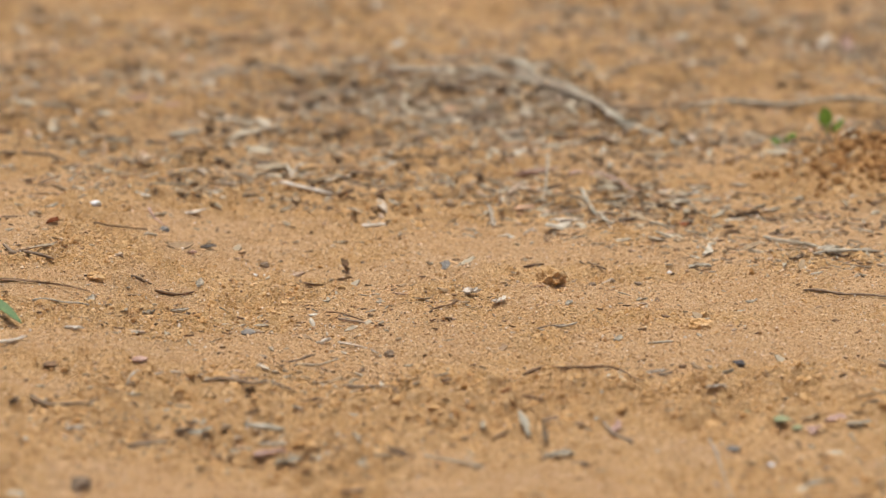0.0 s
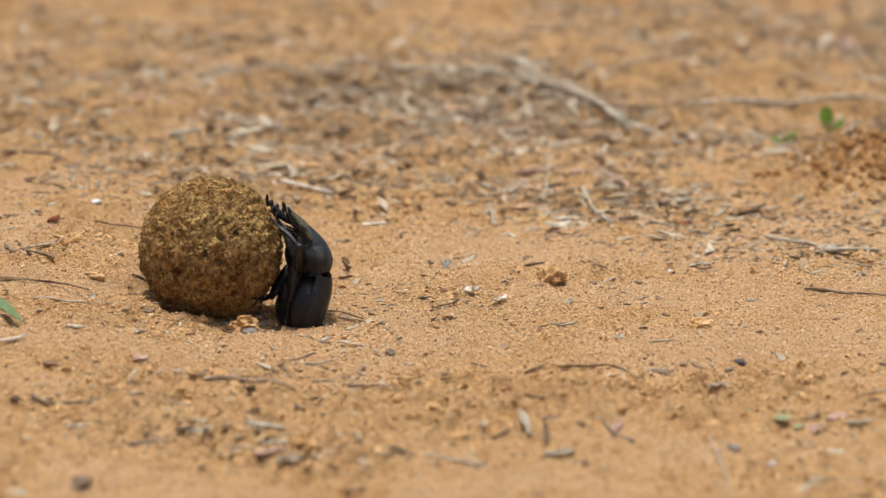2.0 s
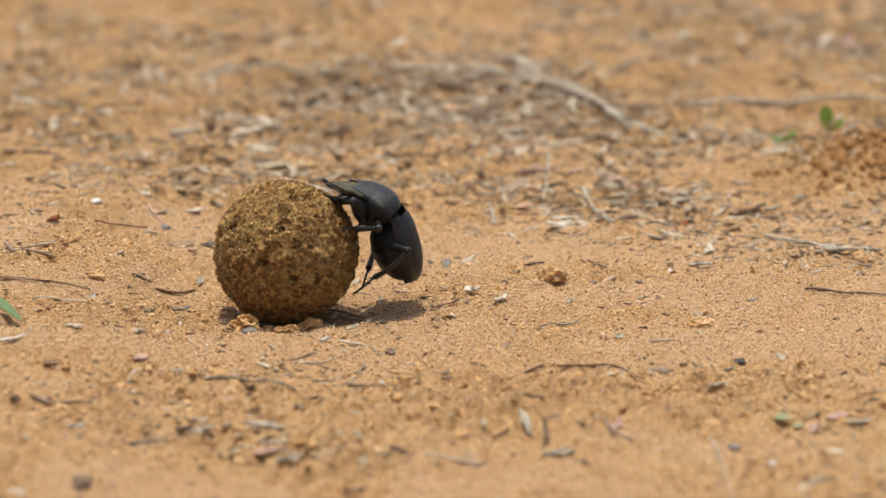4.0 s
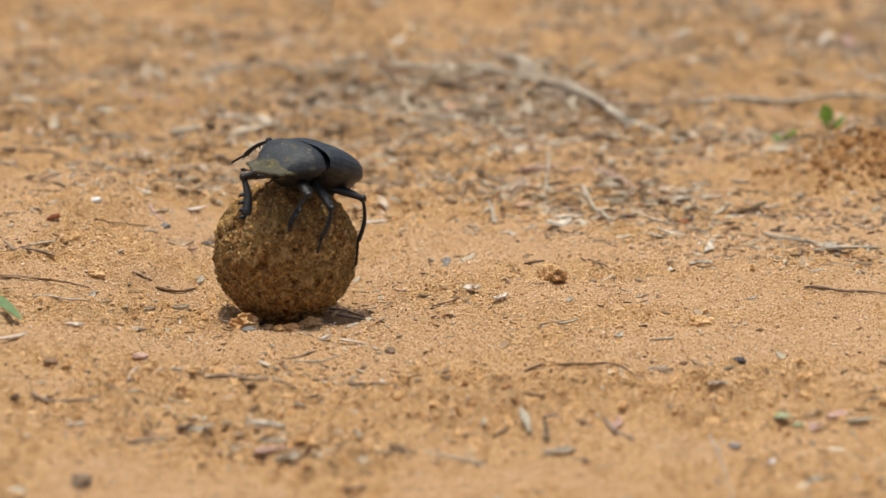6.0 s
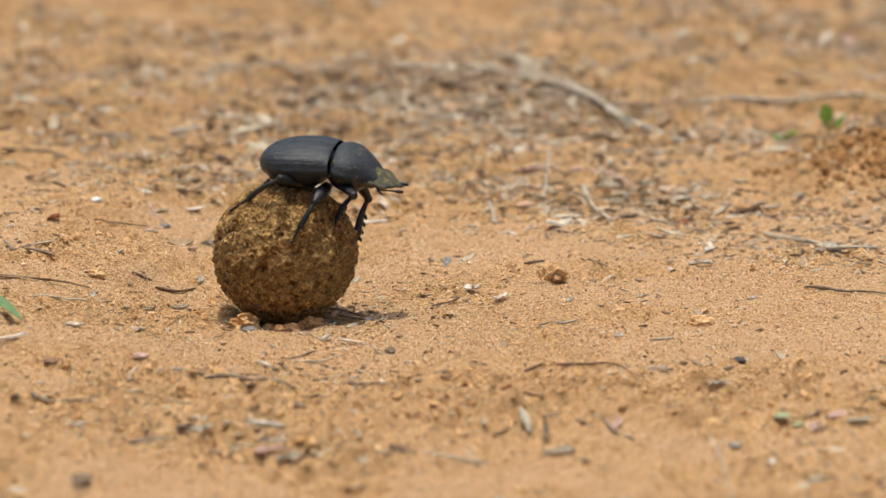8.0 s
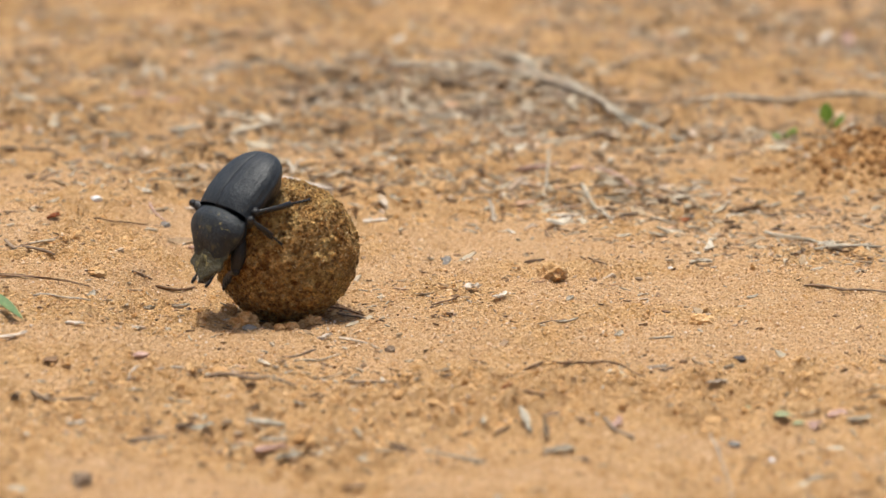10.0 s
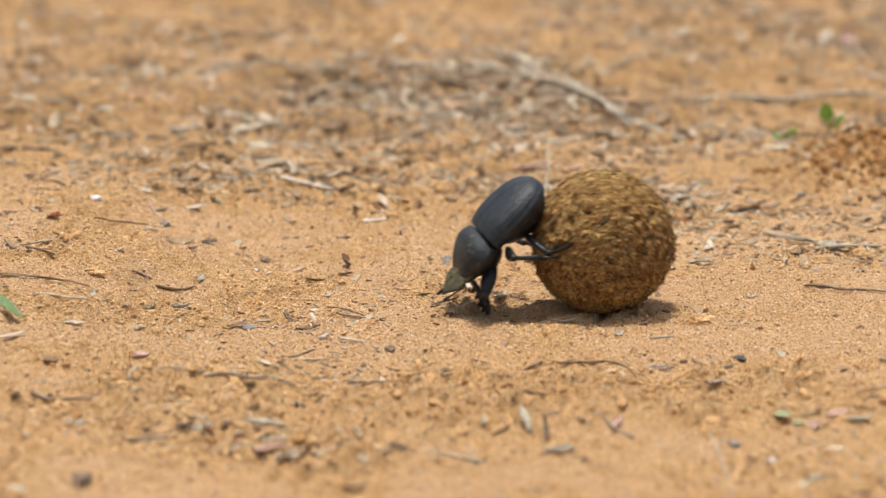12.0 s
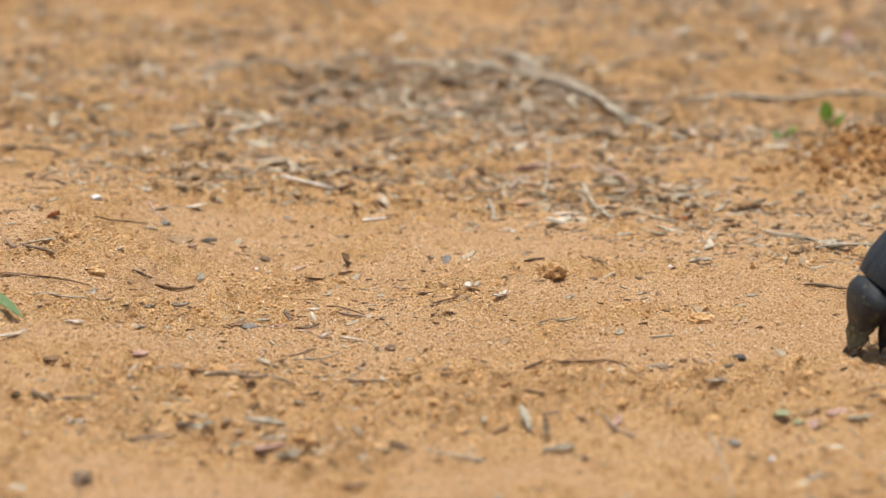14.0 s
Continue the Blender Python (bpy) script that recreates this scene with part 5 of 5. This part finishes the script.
HEAD_BEND = [  # seconds, bend of the head at the neck
    (0, -6), (0.8, -6), (1, -14), (1.5, -27), (2, -26), (2.5, -29), (3, -32), (3.2, -32), (4.2, -22), (5.3, -2),
    (6, 0), (6.5, -8), (7, -8), (8, -6), (10, -4), (11, 0), (12.5, 3), (13.5, 2), (14, -6),
]
FEET = {  # seconds, place of the foot
    "front_left": [
        (0, -0.2076, -0.0158, 0.0524), (0.5, -0.1614, -0.0242, 0.0527), (0.7, -0.1417, -0.0393, 0.0525), (0.8, -0.1295, -0.0451, 0.0528),
        (0.9, -0.1067, -0.0476, 0.0519), (1, -0.0849, -0.0497, 0.0445), (1.1, -0.0602, -0.0645, 0.0338), (1.2, -0.0542, -0.0823, 0.0371),
        (1.5, -0.0557, -0.0844, 0.0375), (2, -0.0563, -0.0735, 0.0332), (2.5, -0.0655, -0.0733, 0.0393), (3, -0.0584, -0.0783, 0.0434),
        (3.2, -0.0456, -0.0792, 0.0404), (3.6, -0.0325, -0.0819, 0.0326), (4.2, -0.0379, -0.0853, 0.038), (4.8, -0.047, -0.0866, 0.0409),
        (5.3, -0.0542, -0.0885, 0.0403), (5.5, -0.0587, -0.0948, 0.0428), (6, -0.0479, -0.1023, 0.0311), (6.5, -0.0446, -0.105, 0.0243),
        (7, -0.0343, -0.0996, 0.024), (7.5, -0.0376, -0.0755, 0.0357), (8, -0.0274, -0.0824, 0.0228), (8.2, -0.0274, -0.0825, 0.0228),
        (8.7, -0.0375, -0.0703, 0.0321), (9.2, -0.0636, -0.0722, 0.0325), (9.6, -0.071, -0.0899, 0.0255), (10, -0.0689, -0.0942, 0.0102),
        (10.3, -0.0593, -0.0829, -0.003), (10.5, -0.0565, -0.0845, -0.003), (11, -0.0483, -0.0875, -0.003), (11.2, -0.0431, -0.1069, 0.0008),
        (11.5, -0.0182, -0.1048, 0.0003), (11.8, -0.001, -0.1024, 0), (12, 0.0141, -0.0908, 0), (12.2, 0.0361, -0.0992, 0.0079),
        (12.5, 0.0595, -0.1122, 0.0119), (12.7, 0.0703, -0.1186, 0), (13, 0.0792, -0.1273, 0.0005), (13.3, 0.1079, -0.1396, 0),
        (13.5, 0.1138, -0.1408, 0.0109), (14, 0.1326, -0.1349, 0),
    ],
    "front_right": [
        (0, -0.2028, -0.0146, 0.0543), (0.5, -0.1601, -0.0239, 0.0533), (0.7, -0.1401, -0.0389, 0.0532), (0.8, -0.1243, -0.0443, 0.0542),
        (0.9, -0.1013, -0.0472, 0.051), (1, -0.082, -0.0498, 0.0428), (1.1, -0.0584, -0.0649, 0.0315), (1.2, -0.0536, -0.0706, 0.0315),
        (1.5, -0.0556, -0.0725, 0.0327), (2, -0.0547, -0.0738, 0.0312), (2.5, -0.0618, -0.0735, 0.0371), (3, -0.0522, -0.0723, 0.0339),
        (3.2, -0.0432, -0.0732, 0.0318), (3.6, -0.0329, -0.0688, 0.0279), (4.2, -0.0366, -0.0715, 0.034), (4.8, -0.0459, -0.0681, 0.0361),
        (5.3, -0.0515, -0.0677, 0.0359), (5.5, -0.0462, -0.0973, 0.036), (6, -0.0617, -0.0969, 0.0327), (6.5, -0.0554, -0.1049, 0.0247),
        (7, -0.0491, -0.1061, 0.0236), (7.5, -0.0332, -0.0981, 0.0255), (8, -0.0337, -0.0939, 0.0314), (8.2, -0.0337, -0.094, 0.0314),
        (8.7, -0.0304, -0.0829, 0.0308), (9.2, -0.0454, -0.0668, 0.033), (9.6, -0.068, -0.0724, 0.0261), (10, -0.0785, -0.0764, -0.0022),
        (10.3, -0.0809, -0.0803, -0.0018), (10.5, -0.077, -0.1117, 0.0011), (11, -0.0445, -0.0886, -0.0029), (11.2, -0.0368, -0.0862, -0.003),
        (11.5, -0.0231, -0.0965, -0), (11.8, 0.0008, -0.0929, 0), (12, 0.013, -0.0856, 0), (12.2, 0.038, -0.0968, 0),
        (12.5, 0.0722, -0.0992, 0.0214), (12.7, 0.0727, -0.107, 0.0061), (13, 0.0955, -0.1280, 0.0005), (13.3, 0.1174, -0.1322, 0.0061),
        (13.5, 0.1217, -0.1308, 0.0115), (14, 0.1371, -0.126, 0),
    ],
    "mid_left": [
        (0, -0.1944, -0.0246, 0.0542), (0.5, -0.1523, -0.0342, 0.0541), (0.7, -0.1327, -0.0511, 0.0534), (0.8, -0.1144, -0.0575, 0.052),
        (0.9, -0.0906, -0.0476, 0.0445), (1, -0.0742, -0.0594, 0.0326), (1.1, -0.0545, -0.0672, 0.0202), (1.2, -0.052, -0.0883, 0.025),
        (1.5, -0.0545, -0.0904, 0.0269), (2, -0.0546, -0.0838, 0.0298), (2.5, -0.0574, -0.0741, 0.0332), (3, -0.0547, -0.0888, 0.0295),
        (3.2, -0.044, -0.0882, 0.0284), (3.6, -0.0305, -0.0896, 0.025), (4.2, -0.0323, -0.0927, 0.0293), (4.8, -0.0367, -0.0967, 0.031),
        (5.3, -0.0358, -0.0962, 0.0308), (5.5, -0.0353, -0.0958, 0.0307), (6, -0.0393, -0.1032, 0.0224), (6.5, -0.0274, -0.0849, 0.0234),
        (7, -0.0282, -0.0813, 0.0259), (7.5, -0.0351, -0.0796, 0.0356), (8, -0.0363, -0.0781, 0.036), (8.2, -0.0363, -0.0781, 0.036),
        (8.7, -0.0528, -0.069, 0.0356), (9.2, -0.0668, -0.0904, 0.0327), (9.6, -0.0593, -0.1016, 0.0303), (10, -0.0501, -0.1063, 0.0254),
        (10.3, -0.0428, -0.1103, 0.0186), (10.5, -0.0439, -0.1041, 0.022), (11, -0.0224, -0.1126, 0.013), (11.2, -0.0156, -0.1013, 0.0108),
        (11.5, 0.003, -0.1032, 0.0181), (11.8, 0.0196, -0.0953, 0.0177), (12, 0.0355, -0.1029, 0.0204), (12.2, 0.0544, -0.1094, 0.0229),
        (12.5, 0.0817, -0.1243, 0.026), (12.7, 0.0894, -0.1324, 0.021), (13, 0.1035, -0.147, 0.0189), (13.3, 0.1267, -0.1383, 0.0055),
        (13.5, 0.1312, -0.1388, 0.0125), (14, 0.1406, -0.126, 0),
    ],
    "mid_right": [
        (0, -0.1932, -0.0079, 0.0531), (0.5, -0.1493, -0.0129, 0.051), (0.7, -0.1288, -0.0285, 0.0511), (0.8, -0.1105, -0.0433, 0.052),
        (0.9, -0.0901, -0.0477, 0.044), (1, -0.0734, -0.0488, 0.0294), (1.1, -0.0545, -0.0676, 0.0184), (1.2, -0.051, -0.0656, 0.018),
        (1.5, -0.0529, -0.066, 0.02), (2, -0.0614, -0.0921, 0.0056), (2.5, -0.0621, -0.0963, 0.0122), (3, -0.0465, -0.0682, 0.0182),
        (3.2, -0.0404, -0.0634, 0.0181), (3.6, -0.0292, -0.0716, 0.019), (4.2, -0.0311, -0.069, 0.0221), (4.8, -0.0349, -0.0673, 0.0273),
        (5.3, -0.0392, -0.0755, 0.0375), (5.5, -0.0402, -0.0732, 0.037), (6, -0.0668, -0.0751, 0.0455), (6.5, -0.0675, -0.0912, 0.0312),
        (7, -0.0669, -0.0924, 0.0315), (7.5, -0.0429, -0.1003, 0.0329), (8, -0.0472, -0.1056, 0.0263), (8.2, -0.0472, -0.1057, 0.0263),
        (8.7, -0.0353, -0.0964, 0.0315), (9.2, -0.0327, -0.0813, 0.0337), (9.6, -0.0509, -0.0663, 0.0329), (10, -0.0714, -0.0818, 0.0257),
        (10.3, -0.0723, -0.0803, 0.0181), (10.5, -0.0629, -0.0731, 0.0088), (11, -0.0229, -0.0867, 0.012), (11.2, -0.014, -0.0854, 0.0117),
        (11.5, 0.0038, -0.0836, 0.0131), (11.8, 0.0218, -0.0782, 0.0137), (12, 0.0309, -0.0728, 0.0162), (12.2, 0.0523, -0.0776, 0.0173),
        (12.5, 0.0787, -0.0855, 0.0192), (12.7, 0.0871, -0.094, 0.0156), (13, 0.106, -0.1174, 0.0157), (13.3, 0.1255, -0.1303, 0.0079),
        (13.5, 0.1384, -0.122, 0.0131), (14, 0.1471, -0.1221, 0.0131),
    ],
    "hind_left": [
        (0, -0.1822, -0.0311, 0.0448), (0.5, -0.1402, -0.042, 0.046), (0.7, -0.1204, -0.0601, 0.042), (0.8, -0.1043, -0.0638, 0.0371),
        (0.9, -0.0863, -0.0602, 0.0345), (1, -0.0753, -0.0558, 0.0129), (1.1, -0.0608, -0.0716, 0.0033), (1.2, -0.06, -0.0784, -0.0007),
        (1.5, -0.0603, -0.0853, 0.0017), (2, -0.05, -0.089, -0.0029), (2.5, -0.0438, -0.1118, 0.001), (3, -0.0424, -0.1106, 0.001),
        (3.2, -0.0352, -0.107, 0.0009), (3.6, -0.0238, -0.1081, 0.0006), (4.2, -0.0288, -0.0895, 0.0117), (4.8, -0.0279, -0.0888, 0.0143),
        (5.3, -0.0272, -0.0833, 0.0135), (5.5, -0.0273, -0.0835, 0.0132), (6, -0.0277, -0.0891, 0.0154), (6.5, -0.03, -0.0888, 0.0288),
        (7, -0.033, -0.0687, 0.0236), (7.5, -0.0641, -0.0749, 0.0344), (8, -0.0586, -0.0731, 0.0368), (8.2, -0.0586, -0.0731, 0.0368),
        (8.7, -0.0671, -0.084, 0.0339), (9.2, -0.0567, -0.1028, 0.0303), (9.6, -0.0426, -0.1003, 0.0334), (10, -0.0419, -0.0953, 0.0372),
        (10.3, -0.0311, -0.1133, 0.0375), (10.5, -0.0363, -0.1051, 0.0292), (11, -0.0088, -0.1217, 0.0182), (11.2, -0.0011, -0.1183, 0.0195),
        (11.5, 0.0171, -0.1144, 0.0158), (11.8, 0.0346, -0.1099, 0.0249), (12, 0.0506, -0.1051, 0.0326), (12.2, 0.0793, -0.1119, 0.029),
        (12.5, 0.1048, -0.1233, 0.0252), (12.7, 0.1086, -0.1338, 0.0213), (13, 0.1177, -0.1551, 0.015), (13.3, 0.1342, -0.1573, 0.0235),
        (13.5, 0.1444, -0.1546, 0.0246), (14, 0.1559, -0.1583, 0.022),
    ],
    "hind_right": [
        (0, -0.1793, -0.0122, 0.047), (0.5, -0.1331, -0.0218, 0.0467), (0.7, -0.1084, -0.0386, 0.0377), (0.8, -0.0975, -0.0455, 0.0319),
        (0.9, -0.0847, -0.0495, 0.0332), (1, -0.0739, -0.0551, 0.0156), (1.1, -0.0473, -0.0862, -0.003), (1.2, -0.0437, -0.088, -0.0029),
        (1.5, -0.0474, -0.088, -0.003), (2, -0.0578, -0.0807, 0.0021), (2.5, -0.0546, -0.0798, 0.0079), (3, -0.0477, -0.0756, 0.0088),
        (3.2, -0.04, -0.0771, 0.0072), (3.6, -0.0188, -0.0916, -0.0003), (4.2, -0.0282, -0.0783, 0.0109), (4.8, -0.0272, -0.0777, 0.0164),
        (5.3, -0.0275, -0.0809, 0.0241), (5.5, -0.0279, -0.0807, 0.0255), (6, -0.0349, -0.079, 0.0354), (6.5, -0.0514, -0.0693, 0.0354),
        (7, -0.0566, -0.0735, 0.0363), (7.5, -0.0684, -0.0883, 0.0317), (8, -0.067, -0.0903, 0.0329), (8.2, -0.0669, -0.0904, 0.0329),
        (8.7, -0.0505, -0.1036, 0.0309), (9.2, -0.0354, -0.0976, 0.0307), (9.6, -0.0352, -0.0775, 0.0351), (10, -0.0586, -0.0755, 0.0378),
        (10.3, -0.0697, -0.0766, 0.0268), (10.5, -0.0571, -0.0718, 0.0351), (11, -0.0089, -0.099, 0.0452), (11.2, -0.0089, -0.0959, 0.0487),
        (11.5, 0.0092, -0.0928, 0.0408), (11.8, 0.0226, -0.0763, 0.0284), (12, 0.0356, -0.0674, 0.0265), (12.2, 0.0615, -0.0745, 0.0337),
        (12.5, 0.0889, -0.091, 0.0401), (12.7, 0.0952, -0.0994, 0.04), (13, 0.1229, -0.1322, 0.0455), (13.3, 0.1299, -0.1352, 0.0476),
        (13.5, 0.1447, -0.1368, 0.0465), (14, 0.1558, -0.1291, 0.042),
    ],
}
TIMES = [k / 10 for k in range(141)]


def glide(keys, t):
    """Smooth values between keys, with no overshoot."""
    ts = [k[0] for k in keys]
    if t <= ts[0]:
        return np.array(keys[0][1:], float)
    if t >= ts[-1]:
        return np.array(keys[-1][1:], float)
    i = max(j for j in range(len(ts) - 1) if ts[j] <= t + 1e-9)
    v = [np.array(k[1:], float) for k in keys]
    span = lambda j: ts[j + 1] - ts[j]
    rate = lambda j: (v[j + 1] - v[j]) / span(j)

    def slope(j):
        if j == 0 or j == len(ts) - 1:
            return rate(min(j, len(ts) - 2))
        a, b = rate(j - 1), rate(j)
        return np.where(a * b > 0, 2 * a * b / np.where(a + b == 0, 1, a + b), 0)

    h, s = span(i), (t - ts[i]) / span(i)
    return ((1 + 2 * s) * (1 - s) ** 2 * v[i] + s * (1 - s) ** 2 * h * slope(i) + s * s * (3 - 2 * s) * v[i + 1] + s * s * (s - 1) * h * slope(i + 1))


def body_pose(t):
    x, y, z, heading, pitch, nod, lean = glide(BODY_WAY, t)
    return pose(x, y, z, 0, 0, heading - 90) @ pose(0, 0, 0, pitch, 0, 0) @ pose(0, 0, 0, 0, lean, 0)


def nod_pose(t):
    return pose(0, 0, 0.002, glide(BODY_WAY, t)[5], 0, 0) @ pose(0, 0, -0.002)


def head_pose(t):
    return nod_pose(t) @ pose(0, 0.0127, -0.0010, float(glide(HEAD_BEND, t)[0]), 0, 0)


def clash(p, ball):
    """How deep a point of a leg, in the beetle's space, sits in the body or in the ball."""
    x, y, z = p * 1000
    e = math.sqrt((x / 12.8) ** 2 + ((y + 5) / 20) ** 2 + (z / (7.6 if z > 0 else 6.6)) ** 2)
    return 3 * max(0, 1.06 - e) + 60 * max(0, BALL_R + 0.0004 - (p - ball).length)


def leg_bones(which, side, goal, carry, extra, swing):
    """Hip, knee and foot of a leg, its knee swung round the line from hip to foot."""
    hip, pole, femur, shin = LEGS[which]
    hip, pole = hip * 0.001, pole.copy()
    hip.x, pole.x = hip.x * side, pole.x * side
    pole += extra
    hip, pole = carry @ hip, carry.to_3x3() @ pole
    a, b = femur * 0.001, shin * 0.001
    way = goal - hip
    d = min(max(way.length, abs(a - b) * 1.02 + 0.0005), (a + b) * 0.995)
    way.normalize()
    across = (pole - way * pole.dot(way)).normalized()
    across = Matrix.Rotation(swing, 3, way) @ across
    along = (a * a + d * d - b * b) / (2 * d)
    knee = hip + way * along + across * math.sqrt(max(0, a * a - along * along))
    return hip, knee, hip + way * d, way.cross(across).normalized()


def knee_lift(which, side, t):
    """How far a knee is carried forward or up: the front knees while it climbs and pushes upright, the hind knees on and behind the ball."""
    if which == "front":
        return Vector((0, 1.5 * min(1, max(0, (t - 1.0) * 5)) * min(1, max(0, (3.8 - t) * 2)), 0))
    if which == "hind":
        rolling = min(1, max(0, (t - 10.3) * 3))
        return Vector((0, 0, 0.40 + 1.60 * rolling if side == 1 else -0.8 * rolling)) + Vector((-0.75 * side * min(1, max(0, (t - 6.6) * 2)) * (1 - rolling), -1.2 * min(1, max(0, (t - 6.6) * 2)) * (1 - rolling), 0.7 * min(1, max(0, (t - 5.0) * 2)) * (1 - rolling)))
    return Vector((0, 0, 0))


def leg_poses(hip, knee, foot, x):
    """Poses of both bones, each in its parent's space."""
    def bone(start, end):
        y = (end - start).normalized()
        m = Matrix((x, y, x.cross(y))).transposed().to_4x4()
        m.translation = start
        return m

    upper, lower = bone(hip, knee), bone(knee, foot)
    return upper, upper.inverted() @ lower


def leg_rows(which, side, keys):
    """Keeps the knee clear of the body and the ball, moving it no more than needed."""
    frames = []
    for t in TIMES:
        back = body_pose(t).inverted()
        frames.append((back @ Vector(glide(keys, t)), nod_pose(t) if which == "front" else Matrix.Identity(4), knee_lift(which, side, t), back @ Vector(glide(BALL_WAY, t))))
    swings = [k * 0.14 for k in range(-13, 14)]
    best, came = None, []
    for goal, carry, extra, ball in frames:
        cost = []
        for w in swings:
            hip, knee, foot, _ = leg_bones(which, side, goal, carry, extra, w)
            cost.append(0.10 * w * w + (0.3 if which == "hind" and side == 1 and extra.z > 1 else 1.0) * sum(clash(knee.lerp(foot, u), ball) for u in (0, 0.2, 0.4, 0.6)) + 0.6 * clash(hip.lerp(knee, 0.75), ball))
        if best is None:
            best = cost
            continue
        step = [min(range(27), key=lambda m: best[m] + 0.12 * (m - k) ** 2) for k in range(27)]
        best = [best[m] + 0.12 * (m - k) ** 2 + cost[k] for k, m in enumerate(step)]
        came.append(step)
    k = min(range(27), key=lambda m: best[m])
    path = [k]
    for step in reversed(came):
        k = step[k]
        path.append(k)
    path = np.array([swings[k] for k in reversed(path)])
    wide = np.pad(path, 2, mode="edge")
    path = (wide[:-4] + 2 * wide[1:-3] + 3 * wide[2:-2] + 2 * wide[3:-1] + wide[4:]) / 9
    rows = [leg_poses(*leg_bones(which, side, goal, carry, extra, float(w))) for (goal, carry, extra, _), w in zip(frames, path)]
    return [(t, r[0]) for t, r in zip(TIMES, rows)], [(t, r[1]) for t, r in zip(TIMES, rows)]


def motions():
    # the ball rolls as far as it goes
    rows, turn, last = [], Matrix.Identity(4), None
    for t in TIMES:
        p = Vector(glide(BALL_WAY, t))
        if last is not None:
            step = p - last
            flat = Vector((step.x, step.y, 0))
            if flat.length > 1e-6:
                turn = Matrix.Rotation(step.length / BALL_R, 4, Vector((0, 0, 1)).cross(flat).normalized()) @ turn
        rows.append((t, Matrix.Translation(p) @ turn))
        last = p
    walk(dung_ball, rows)
    walk(dung_beetle, [(t, body_pose(t)) for t in TIMES])
    walk(pronotum, [(t, nod_pose(t)) for t in TIMES])
    walk(beetle_head, [(t, head_pose(t)) for t in TIMES])
    for key, (leg, shin) in beetle_legs.items():
        which, side = key.split("_")
        upper, lower = leg_rows(which, 1 if side == "right" else -1, FEET[key])
        walk(leg, upper)
        walk(shin, lower)
    # clods come up as the beetle digs, and are rolled flat as the ball leaves
    for k, clod in enumerate(dug_clods):
        m = clod.matrix_basis.copy()
        under = Matrix.Translation((0, 0, -0.0075)) @ m
        pressed = Matrix.Translation((0, 0, -0.0062)) @ m
        t0 = 1.55 + 0.1 * k
        walk(clod, [(0, under), (t0, under), (t0 + 0.5, m), (10.35, m), (10.75, pressed), (14, pressed)])
    for k, chip in enumerate(dug_chips):
        m = chip.matrix_basis.copy()
        under = Matrix.Translation((0, 0, -0.0065)) @ m
        walk(chip, [(0, under), (10.4 + 0.1 * k, under), (11.1 + 0.05 * k, m), (14, m)])


motions()
